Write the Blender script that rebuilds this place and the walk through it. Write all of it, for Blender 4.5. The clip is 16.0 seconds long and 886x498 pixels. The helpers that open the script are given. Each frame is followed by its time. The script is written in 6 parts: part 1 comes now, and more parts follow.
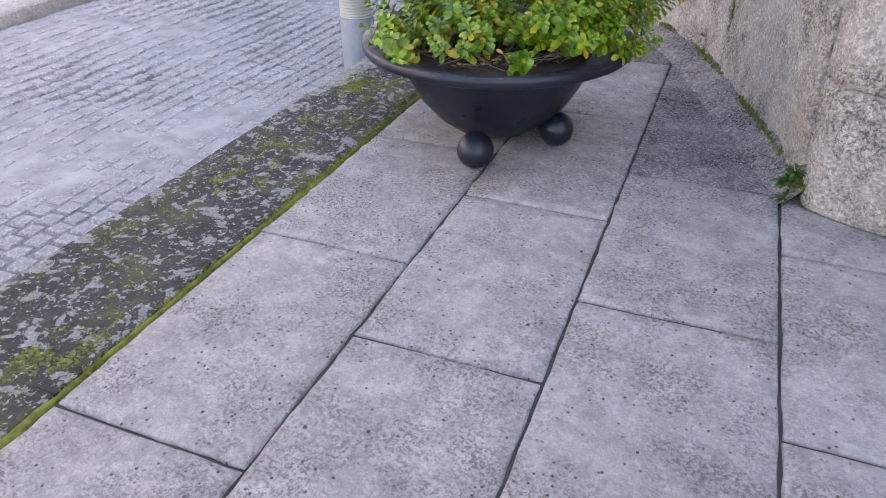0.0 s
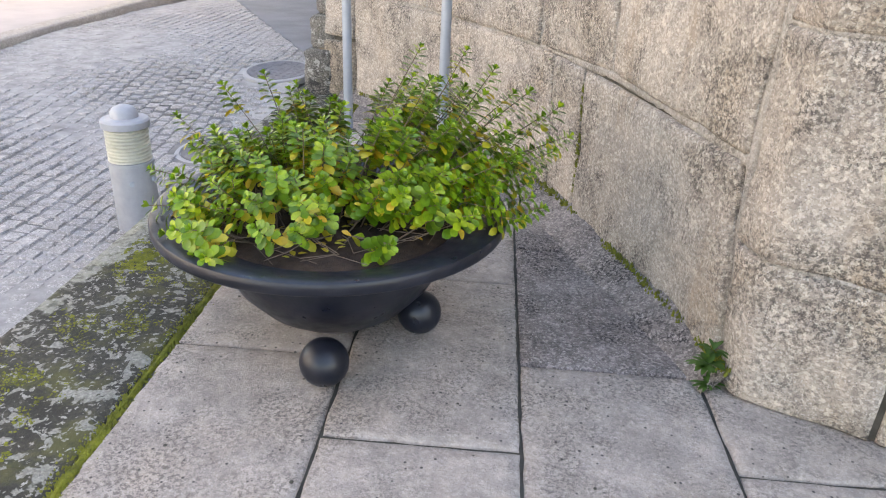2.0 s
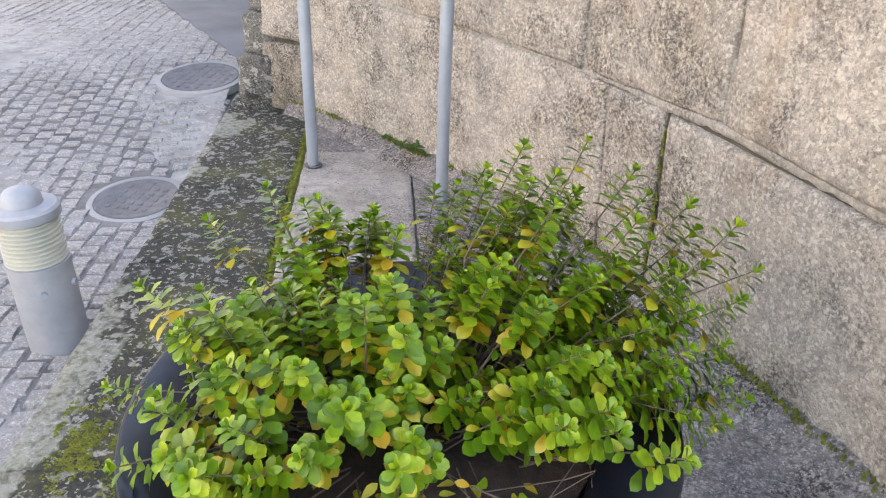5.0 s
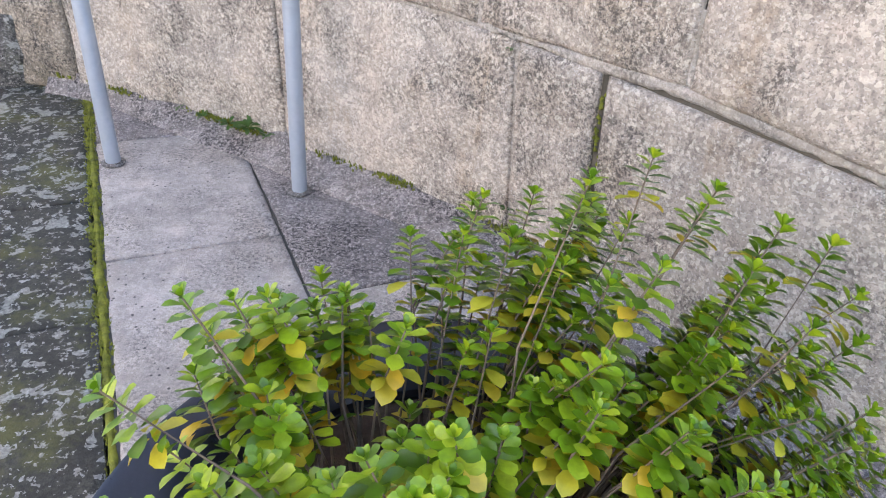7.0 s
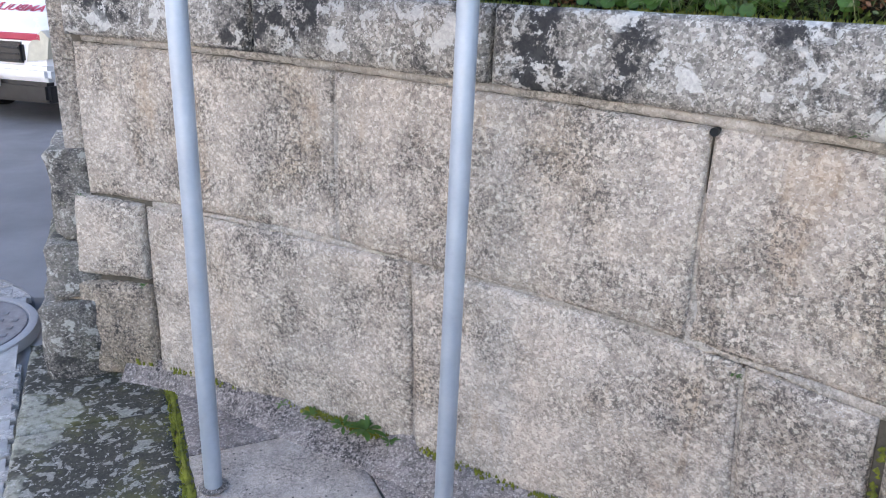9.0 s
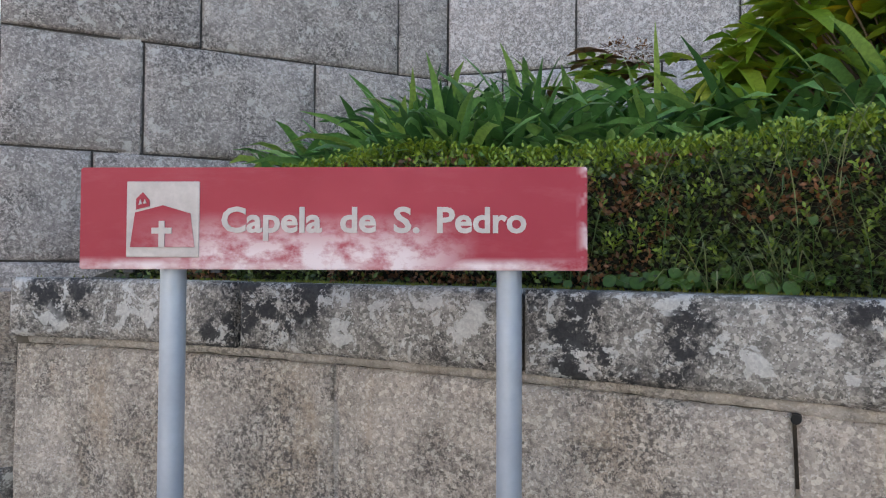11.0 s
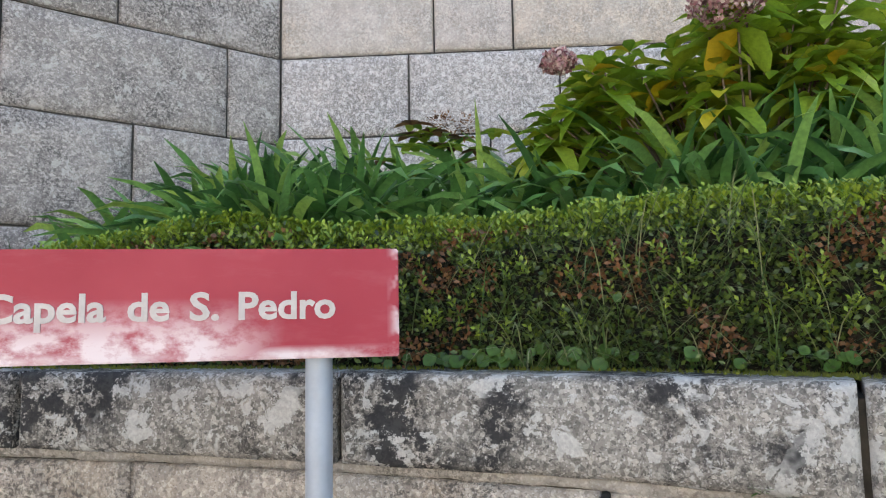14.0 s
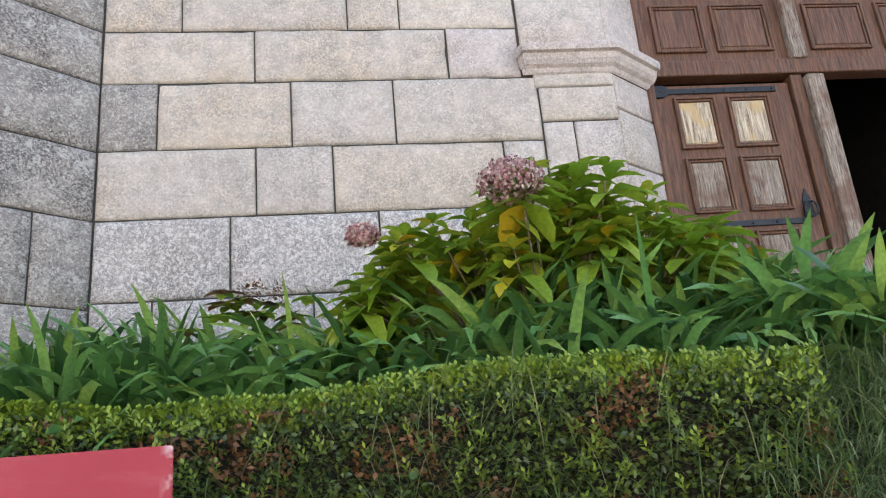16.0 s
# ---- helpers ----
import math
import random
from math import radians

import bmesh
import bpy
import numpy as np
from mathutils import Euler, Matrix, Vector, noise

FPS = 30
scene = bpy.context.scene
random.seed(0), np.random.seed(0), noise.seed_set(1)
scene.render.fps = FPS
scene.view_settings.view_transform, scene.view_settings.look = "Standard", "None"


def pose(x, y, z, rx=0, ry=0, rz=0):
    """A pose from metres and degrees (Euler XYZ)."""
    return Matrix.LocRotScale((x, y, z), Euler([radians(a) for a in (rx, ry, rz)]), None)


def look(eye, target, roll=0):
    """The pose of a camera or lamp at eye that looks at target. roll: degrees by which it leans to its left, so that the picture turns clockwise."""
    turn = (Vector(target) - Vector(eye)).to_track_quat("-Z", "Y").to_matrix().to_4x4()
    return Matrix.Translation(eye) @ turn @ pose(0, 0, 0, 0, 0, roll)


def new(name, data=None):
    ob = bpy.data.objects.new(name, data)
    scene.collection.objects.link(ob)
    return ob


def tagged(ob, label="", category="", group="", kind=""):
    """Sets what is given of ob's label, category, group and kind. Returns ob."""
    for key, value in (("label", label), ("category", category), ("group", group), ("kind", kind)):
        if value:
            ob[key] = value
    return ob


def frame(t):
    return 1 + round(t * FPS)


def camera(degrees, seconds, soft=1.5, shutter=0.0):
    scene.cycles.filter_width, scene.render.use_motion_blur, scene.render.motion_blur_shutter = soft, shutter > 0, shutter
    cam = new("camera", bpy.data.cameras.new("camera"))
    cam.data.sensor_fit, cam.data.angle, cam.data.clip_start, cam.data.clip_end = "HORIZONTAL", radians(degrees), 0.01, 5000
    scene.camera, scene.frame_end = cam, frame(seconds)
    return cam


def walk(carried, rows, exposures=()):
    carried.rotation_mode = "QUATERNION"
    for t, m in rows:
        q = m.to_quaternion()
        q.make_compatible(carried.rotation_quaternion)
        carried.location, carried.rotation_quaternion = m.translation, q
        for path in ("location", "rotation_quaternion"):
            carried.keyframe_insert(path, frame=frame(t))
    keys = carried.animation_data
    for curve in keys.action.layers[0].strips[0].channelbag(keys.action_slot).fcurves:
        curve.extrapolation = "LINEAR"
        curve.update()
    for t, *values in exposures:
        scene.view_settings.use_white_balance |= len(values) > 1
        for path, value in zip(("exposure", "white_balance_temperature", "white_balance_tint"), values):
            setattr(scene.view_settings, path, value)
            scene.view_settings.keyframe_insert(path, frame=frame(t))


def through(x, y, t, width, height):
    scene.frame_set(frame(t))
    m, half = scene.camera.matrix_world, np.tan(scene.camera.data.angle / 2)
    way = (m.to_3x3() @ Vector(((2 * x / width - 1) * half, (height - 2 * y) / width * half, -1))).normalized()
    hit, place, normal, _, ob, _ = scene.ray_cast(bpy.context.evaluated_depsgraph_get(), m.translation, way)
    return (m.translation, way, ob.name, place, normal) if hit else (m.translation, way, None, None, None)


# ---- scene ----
cam = camera(64.1, 16.0, soft=1.1)
PATH = [
    (0, (1.666, 0.885, 1.35), (0.62, 2.21, 0.278), -0.5),
    (0.5, (1.558, 1.014, 1.352), (0.672, 2.471, 0.307), 2.1),
    (1, (1.417, 1.242, 1.372), (0.484, 2.752, 0.45), 5.1),
    (1.5, (1.282, 1.415, 1.382), (0.433, 2.962, 0.44), 4.0),
    (2, (1.018, 1.52, 1.382), (0.411, 3.223, 0.526), 2.5),
    (2.5, (0.918, 1.676, 1.403), (0.303, 3.364, 0.523), 1.8),
    (3, (0.781, 1.887, 1.433), (0.112, 3.603, 0.654), 3.0),
    (3.2, (0.73, 1.955, 1.424), (0.115, 3.671, 0.6), 3.9),
    (5.3, (0.116, 2.435, 1.521), (-0.188, 4.115, 0.48), 2.3),
    (5.5, (0.073, 2.496, 1.508), (-0.227, 4.113, 0.37), 3.7),
    (6, (-0.029, 2.636, 1.456), (-0.183, 4.277, 0.322), 2.6),
    (6.5, (-0.193, 2.761, 1.413), (-0.086, 4.374, 0.236), 0.6),
    (7, (-0.3, 2.958, 1.437), (-0.009, 4.603, 0.336), 4.8),
    (7.5, (-0.454, 3.134, 1.484), (-0.277, 4.857, 0.484), 5.4),
    (8, (-0.597, 3.312, 1.546), (-0.268, 5.08, 0.672), 3.4),
    (8.5, (-0.73, 3.428, 1.601), (-0.428, 5.245, 0.822), 1.3),
    (9, (-0.802, 3.62, 1.64), (-0.502, 5.486, 0.987), 2.5),
    (9.5, (-0.902, 3.724, 1.629), (-0.649, 5.687, 1.344), 1.1),
    (10, (-0.941, 3.825, 1.701), (-0.655, 5.804, 1.711), 0.0),
    (10.2, (-1.076, 3.86, 1.683), (-0.627, 5.808, 1.742), 1.6),
    (12.3, (-1.041, 3.978, 1.74), (-0.468, 5.894, 1.8), -0.1),
    (12.5, (-1.039, 3.98, 1.74), (-0.476, 5.898, 1.808), 0.3),
    (13, (-1.044, 3.982, 1.738), (-0.513, 5.91, 1.801), 0.7),
    (13.5, (-1.02, 3.974, 1.753), (-0.386, 5.869, 1.84), 0.4),
    (14, (-0.948, 3.964, 1.772), (-0.033, 5.731, 1.98), -1.1),
    (14.5, (-0.881, 3.925, 1.78), (0.332, 5.496, 2.031), -1.2),
    (15, (-0.849, 3.904, 1.788), (0.464, 5.392, 2.038), -1.8),
    (15.5, (-0.834, 3.874, 1.829), (0.432, 5.367, 2.24), -3.9),
    (16, (-0.83, 3.824, 1.864), (0.394, 5.301, 2.429), -5.2),
]
LIGHTING = [
    (0.0, 2.1, 6900, 20), (0.5, 2.2, 7000, 18), (1.0, 2.35, 7500, 15), (1.5, 2.36, 7900, 14), (2.0, 2.4, 8000, 13), (3.0, 2.4, 8000, 13), (5.5, 2.55, 7950, 14),
    (7.0, 2.62, 7150, 16), (9.0, 2.35, 6600, 13), (9.5, 2.0, 6700, 12), (10.0, 1.35, 7000, 12), (12.5, 2.0, 7000, 10), (14.0, 1.98, 7300, 10), (15.0, 2.3, 7400, 11), (15.5, 2.3, 7400, 11), (16.0, 2.1, 7400, 11),
]
walk(cam, [(t, look(eye, target, roll)) for t, eye, target, roll in PATH], LIGHTING)

# ---- light ----
world = bpy.data.worlds.new("sky")
scene.world = world
world.use_nodes = True
wn = world.node_tree.nodes
sky = wn.new("ShaderNodeTexSky")
sky.sky_type = "NISHITA"
sky.sun_disc = False
SUN_FROM = Vector((0.85, 0.53, 0.0)).normalized()
SUN_UP = radians(42)
sky.sun_elevation = SUN_UP
sky.sun_rotation = math.atan2(SUN_FROM.x, SUN_FROM.y)
wn["Background"].inputs["Strength"].default_value = 0.15
world.node_tree.links.new(sky.outputs[0], wn["Background"].inputs[0])
sun = new("sun", bpy.data.lights.new("sun", "SUN"))
sun.data.energy, sun.data.angle, sun.data.color = 3.0, radians(0.6), (1.0, 0.93, 0.82)
to_sun = SUN_FROM * math.cos(SUN_UP) + Vector((0, 0, math.sin(SUN_UP)))
sun.matrix_world = look(to_sun * 30, (0, 0, 0))


# ---- materials ----
class Mat:
    """A small node builder on top of a Principled shader."""

    def __init__(self, name, rough=0.7, metal=0.0):
        self.m = bpy.data.materials.new(name)
        self.m.use_nodes = True
        self.n, self.l = self.m.node_tree.nodes, self.m.node_tree.links
        self.b = self.n["Principled BSDF"]
        self.b.inputs["Roughness"].default_value = rough
        self.b.inputs["Metallic"].default_value = metal
        self.co = self.n.new("ShaderNodeTexCoord").outputs["Object"]

    def offset_by_object(self):
        info, mul = self.n.new("ShaderNodeObjectInfo"), self.n.new("ShaderNodeVectorMath")
        mul.operation = "MULTIPLY_ADD"
        self.l.new(info.outputs["Location"], mul.inputs[0])
        mul.inputs[1].default_value = (1, 1, 1)
        self.l.new(self.co, mul.inputs[2])
        self.co = mul.outputs[0]

    def noise(self, scale, detail=3.0, rough=0.55, stretch=None, dist=0.0):
        n = self.n.new("ShaderNodeTexNoise")
        n.inputs["Scale"].default_value, n.inputs["Detail"].default_value, n.inputs["Roughness"].default_value = scale, detail, rough
        n.inputs["Distortion"].default_value = dist
        co = self.co
        if stretch:
            mp = self.n.new("ShaderNodeMapping")
            mp.inputs["Scale"].default_value = stretch
            self.l.new(co, mp.inputs["Vector"])
            co = mp.outputs[0]
        self.l.new(co, n.inputs["Vector"])
        return n.outputs["Fac"]

    def cells(self, scale):
        n = self.n.new("ShaderNodeTexVoronoi")
        n.inputs["Scale"].default_value = scale
        self.l.new(self.co, n.inputs["Vector"])
        sep = self.n.new("ShaderNodeSeparateColor")
        self.l.new(n.outputs["Color"], sep.inputs[0])
        return sep.outputs[0]

    def ramp(self, fac, *stops):
        r = self.n.new("ShaderNodeValToRGB")
        e = r.color_ramp.elements
        while len(e) < len(stops):
            e.new(0.5)
        for el, (p, c) in zip(e, stops):
            el.position = p
            el.color = (*c, 1) if isinstance(c, tuple) else (c, c, c, 1)
        self.l.new(fac, r.inputs[0])
        return r.outputs[0]

    def mix(self, fac, a, b, how="MIX"):
        x = self.n.new("ShaderNodeMix")
        x.data_type, x.blend_type = "RGBA", how
        for sock, v in ((x.inputs[0], fac), (x.inputs[6], a), (x.inputs[7], b)):
            if isinstance(v, tuple):
                sock.default_value = (*v, 1)
            elif isinstance(v, float):
                sock.default_value = v
            else:
                self.l.new(v, sock)
        return x.outputs[2]

    def math(self, op, a, b=0.0):
        x = self.n.new("ShaderNodeMath")
        x.operation = op
        for sock, v in zip(x.inputs, (a, b)):
            if isinstance(v, float):
                sock.default_value = v
            else:
                self.l.new(v, sock)
        return x.outputs[0]

    def coord(self, axis):
        s = self.n.new("ShaderNodeSeparateXYZ")
        self.l.new(self.co, s.inputs[0])
        return s.outputs[axis]

    def rand(self, island=False):
        if island:
            return self.n.new("ShaderNodeNewGeometry").outputs["Random Per Island"]
        return self.n.new("ShaderNodeObjectInfo").outputs["Random"]

    def bump(self, height, strength=0.4, dist=0.01, under=None):
        x = self.n.new("ShaderNodeBump")
        x.inputs["Strength"].default_value, x.inputs["Distance"].default_value = strength, dist
        self.l.new(height, x.inputs["Height"])
        if under:
            self.l.new(under, x.inputs["Normal"])
        return x.outputs[0]

    def done(self, colour=None, normal=None, rough=None):
        for v, k in ((colour, "Base Color"), (normal, "Normal"), (rough, "Roughness")):
            if v is None:
                continue
            if isinstance(v, tuple):
                self.b.inputs[k].default_value = (*v, 1)
            else:
                self.l.new(v, self.b.inputs[k])
        return self.m


def granite(name, light, dark, grain_dark, tint=None, specks=0.0, lichen=None, spots=(8.5, 0.56), black=0.0, moss=0.0, dots=0.0, vary=0.35, hues=None, grain=1.0, blotch=0.0, streaks=0.0, rough=0.85):
    """Weathered granite: crystals, blotches, specks of dirt, pale lichen spots, black crust and thin moss."""
    a = Mat(name, rough)
    big, mid, fine = a.noise(1.7, 4, 0.6), a.noise(14, 5, 0.65), a.cells(230)
    col = a.mix(a.ramp(big, (0.3, 0.0), (0.72, 1.0)), dark, light)
    if tint:
        col = a.mix(a.ramp(a.noise(2.6, 3, 0.5, dist=0.4), (0.52, 0.0), (0.72, 0.8)), col, tint)
    col = a.mix(a.ramp(a.rand(), (0.0, 0.0), (1.0, vary)), col, tuple(c * 0.78 for c in dark))
    if hues:
        shift = a.math("FRACT", a.math("MULTIPLY", a.rand(), 7.31))
        col = a.mix(a.ramp(shift, (0.0, 0.0), (0.25, 0.75), (0.4, 0.0)), col, hues[0])
        col = a.mix(a.ramp(shift, (0.5, 0.0), (0.75, 0.75), (0.9, 0.0)), col, hues[1])
    if blotch:
        col = a.mix(a.ramp(a.noise(4.5, 7, 0.72, dist=0.5), (0.46, 0.0), (0.64, blotch)), col, tuple(c * 0.55 for c in dark))
        col = a.mix(a.ramp(a.noise(3.2, 6, 0.7, dist=0.3), (0.55, 0.0), (0.7, blotch * 0.7)), col, tuple(min(0.8, c * 1.3) for c in light))
    col = a.mix(a.ramp(mid, (0.36, 0.55), (0.60, 0.0)), col, tuple(c * 0.58 for c in dark))
    col = a.mix(a.ramp(fine, (0.0, 0.6 * grain), (0.24, 0.0), (0.8, 0.0), (1.0, 0.42 * grain)), col, a.mix(a.ramp(fine, (0.45, 0.0), (0.55, 1.0)), grain_dark, (0.80, 0.76, 0.71)))
    coarse = a.cells(95)
    col = a.mix(a.ramp(coarse, (0.0, 0.7 * grain), (0.34, 0.0)), col, a.mix(0.4, grain_dark, dark))
    col = a.mix(a.ramp(coarse, (0.70, 0.0), (1.0, 0.5 * grain)), col, tuple(min(0.82, c * 1.4) for c in light))
    if streaks:
        run = a.math("MULTIPLY", a.ramp(a.noise(3.0, 4, 0.6, (1.6, 1.6, 0.22), 0.3), (0.56, 0.0), (0.68, 1.0)), a.ramp(a.noise(11, 5, 0.7), (0.38, 0.2), (0.6, 1.0)))
        col = a.mix(a.math("MULTIPLY", run, streaks), col, (0.40, 0.255, 0.135))
    if specks:
        crust = a.math("MULTIPLY", a.ramp(a.noise(74, 4, 0.8), (0.49, 0.0), (0.545, 1.0)), a.ramp(a.noise(2.6, 6, 0.74), (0.42, 0.0), (0.58, 1.0)))
        col = a.mix(a.math("MULTIPLY", crust, specks), col, tuple(c * 0.5 for c in grain_dark))
    if moss:
        col = a.mix(a.math("MULTIPLY", a.ramp(a.noise(2.1, 6, 0.72), (0.52, 0.0), (0.62, 1.0)), moss), col, (0.10, 0.105, 0.018))
    if lichen:
        for scale, lim in (spots, (spots[0] * 2.7, spots[1] + 0.03)):
            col = a.mix(a.math("MULTIPLY", a.ramp(a.noise(scale, 5, 0.64, dist=0.4), (lim, 0.0), (lim + 0.02, 1.0)), 0.78), col, a.mix(a.ramp(a.noise(90, 3), (0.4, 0.0), (0.6, 1.0)), tuple(c * 0.8 for c in lichen), lichen))
    if black:
        blk = a.math("MULTIPLY", a.ramp(a.noise(15, 6, 0.75), (0.49, 0.0), (0.515, 1.0)), a.ramp(a.noise(2.6, 5, 0.62), (0.50, 0.0), (0.58, 1.0)))
        col = a.mix(a.math("MULTIPLY", blk, black), col, (0.022, 0.021, 0.022))
    if dots:
        v = a.n.new("ShaderNodeTexVoronoi")
        v.inputs["Scale"].default_value = 30
        a.l.new(a.co, v.inputs["Vector"])
        hole = a.math("MULTIPLY", a.ramp(v.outputs["Distance"], (0.10, 1.0), (0.16, 0.0)), a.ramp(a.noise(5, 3), (0.40, 0.0), (0.50, 1.0)))
        col = a.mix(a.math("MULTIPLY", hole, dots), col, (0.05, 0.046, 0.043))
    nrm = a.bump(a.noise(95, 5, 0.75), 0.8, 0.008, a.bump(mid, 0.5, 0.012))
    return a.done(col, nrm)


def plain(name, colour, rough=0.6, metal=0.0, var=0.25, scale=6.0, bump=0.12, fine=120.0):
    """A simple surface with two scales of variation."""
    a = Mat(name, rough, metal)
    col = a.mix(a.ramp(a.noise(scale, 5, 0.6), (0.3, 0.0), (0.7, 1.0)), tuple(c * (1 - var) for c in colour), tuple(min(1, c * (1 + var * 0.5)) for c in colour))
    col = a.mix(a.ramp(a.noise(fine, 3, 0.6), (0.35, var * 0.6), (0.6, 0.0)), col, tuple(c * 0.55 for c in colour))
    rr = a.ramp(a.noise(scale * 2.3, 4), (0.3, max(0.02, rough - 0.12)), (0.7, min(1.0, rough + 0.1)))
    return a.done(col, a.bump(a.noise(fine, 4, 0.6), bump, 0.004), rr)


def leaf(name, *colours, rough=0.42, through=0.25, island=True):
    """Foliage coloured leaf by leaf, with a little light coming through."""
    a = Mat(name, rough)
    r = a.rand(island)
    k = len(colours) - 1
    col = a.ramp(r, *[(i / k, c) for i, c in enumerate(colours)])
    col = a.mix(a.ramp(a.noise(60, 3), (0.35, 0.35), (0.65, 0.0)), col, tuple(c * 0.5 for c in colours[0]))
    a.done(col)
    tr, mx = a.n.new("ShaderNodeBsdfTranslucent"), a.n.new("ShaderNodeMixShader")
    a.l.new(col, tr.inputs[0])
    mx.inputs[0].default_value = through
    a.l.new(a.b.outputs[0], mx.inputs[1])
    a.l.new(tr.outputs[0], mx.inputs[2])
    a.l.new(mx.outputs[0], a.n["Material Output"].inputs[0])
    return a.m


M_WALL = granite("warm weathered granite", (0.635, 0.542, 0.458), (0.478, 0.402, 0.336), (0.115, 0.096, 0.083), tint=(0.52, 0.395, 0.265), specks=0.8, grain=0.95, blotch=0.34, black=0.25, streaks=0.5)
M_COPING = granite("lichened coping granite", (0.42, 0.38, 0.335), (0.27, 0.245, 0.215), (0.065, 0.06, 0.055), specks=0.95, lichen=(0.62, 0.60, 0.565), spots=(10.0, 0.56), black=0.95, grain=1.35)
M_CHAPEL = granite("pale dressed granite", (0.71, 0.625, 0.555), (0.605, 0.525, 0.47), (0.27, 0.235, 0.215), tint=(0.62, 0.48, 0.34), specks=0.45, hues=((0.66, 0.53, 0.41), (0.62, 0.515, 0.495)), grain=0.6, blotch=0.2, streaks=0.15)
M_CHAPEL_LOW = granite("lichened pale granite", (0.57, 0.51, 0.485), (0.43, 0.385, 0.365), (0.15, 0.135, 0.13), specks=0.5, lichen=(0.74, 0.70, 0.68), spots=(48.0, 0.545), grain=1.2, blotch=0.3)
M_WING = granite("grey dressed granite", (0.485, 0.435, 0.40), (0.35, 0.312, 0.288), (0.11, 0.10, 0.095), specks=0.8, lichen=(0.56, 0.535, 0.50), spots=(17.0, 0.60), grain=1.1, blotch=0.35)
M_END = granite("crusted end granite", (0.27, 0.245, 0.215), (0.13, 0.12, 0.105), (0.05, 0.047, 0.043), specks=0.9, lichen=(0.50, 0.485, 0.44), spots=(11.0, 0.57), black=0.8, moss=0.3)
M_WALL_END = granite("brown mottled granite", (0.50, 0.41, 0.32), (0.33, 0.27, 0.205), (0.08, 0.066, 0.055), specks=0.95, moss=0.25, grain=0.9, blotch=0.5, black=0.3)
M_SLAB = granite("worn granite paving", (0.565, 0.495, 0.44), (0.435, 0.378, 0.335), (0.15, 0.135, 0.122), tint=(0.45, 0.37, 0.30), specks=0.65, dots=0.9, vary=0.25, grain=0.36, blotch=0.55)
M_SLAB_DARK = granite("dirty granite paving", (0.40, 0.345, 0.32), (0.215, 0.185, 0.172), (0.055, 0.048, 0.046), specks=0.95, dots=0.5, vary=0.3, grain=0.95, blotch=0.5)
M_SETT = granite("grey granite sett", (0.47, 0.45, 0.44), (0.36, 0.345, 0.335), (0.18, 0.175, 0.17), specks=0.4)
M_FAR_KERB = granite("pale kerb granite", (0.52, 0.46, 0.40), (0.42, 0.375, 0.33), (0.2, 0.18, 0.16), specks=0.3)
M_MORTAR = granite("grey cement mortar", (0.54, 0.48, 0.42), (0.43, 0.38, 0.33), (0.20, 0.175, 0.15), specks=0.7, grain=0.6, blotch=0.35)
M_CHAPEL_JOINT = plain("grey chapel joint", (0.07, 0.062, 0.055), 0.95, var=0.5, scale=6, bump=0.5, fine=120)
M_OLD_MORTAR = plain("dark weathered joint", (0.11, 0.095, 0.075), 0.95, var=0.6, scale=9, bump=0.5, fine=160)
M_JOINT = plain("dark joint dirt", (0.085, 0.078, 0.062), 0.95, var=0.5, scale=9, bump=0.5, fine=150)
M_FILLET = granite("dirty cement fillet", (0.27, 0.24, 0.22), (0.17, 0.15, 0.135), (0.06, 0.057, 0.053), specks=0.9)
M_ROAD = plain("road bedding", (0.36, 0.355, 0.36), 0.85, var=0.25, scale=1.2, bump=0.35, fine=90)
M_ASPHALT = plain("blue-grey asphalt", (0.17, 0.175, 0.19), 0.8, var=0.2, scale=1.5, bump=0.4, fine=140)
M_SOIL = plain("brown potting soil", (0.065, 0.038, 0.024), 0.95, var=0.6, scale=25, bump=0.8, fine=180)
M_EARTH = plain("garden earth", (0.085, 0.07, 0.045), 0.95, var=0.5, scale=6, bump=0.7, fine=90)
M_POST = plain("galvanised steel", (0.36, 0.40, 0.455), 0.45, 0.35, var=0.12, scale=9, bump=0.06, fine=60)
M_POT = plain("dark slate-blue painted iron", (0.011, 0.013, 0.022), 0.38, var=0.4, scale=7, bump=0.12, fine=70)
M_BOLLARD = plain("grey painted aluminium", (0.36, 0.37, 0.395), 0.5, 0.1, var=0.16, scale=8, bump=0.05, fine=60)
M_LOUVRE = plain("milky ribbed diffuser", (0.56, 0.55, 0.46), 0.4, var=0.2, scale=8, bump=0.05)
M_IRON = plain("black forged iron", (0.03, 0.032, 0.038), 0.55, 0.4, var=0.4, scale=15, bump=0.3)
M_COVER = plain("cast iron cover", (0.17, 0.165, 0.175), 0.6, 0.3, var=0.3, scale=12, bump=0.5, fine=60)
# near-black: the shade of hollows is put into this colour
M_SHADE_BLACK = plain("near-black for shaded hollows", (0.008, 0.008, 0.008), 0.9)
M_WHITE = plain("white painted plaster", (0.88, 0.87, 0.85), 0.85, var=0.06, scale=0.7, bump=0.15, fine=40)
M_STONE_TRIM = plain("dusty stone trim", (0.50, 0.46, 0.40), 0.85, var=0.2, scale=3, bump=0.3)
M_WINFRAME = plain("white window paint", (0.78, 0.78, 0.77), 0.5, var=0.05)
M_TILE = plain("terracotta roof tile", (0.36, 0.15, 0.08), 0.8, var=0.35, scale=4, bump=0.3)
M_VAN = plain("white van paint", (0.80, 0.81, 0.83), 0.25, var=0.04, scale=1.5, bump=0.0)
M_BLACKPLASTIC = plain("black plastic", (0.02, 0.021, 0.024), 0.5, var=0.2)
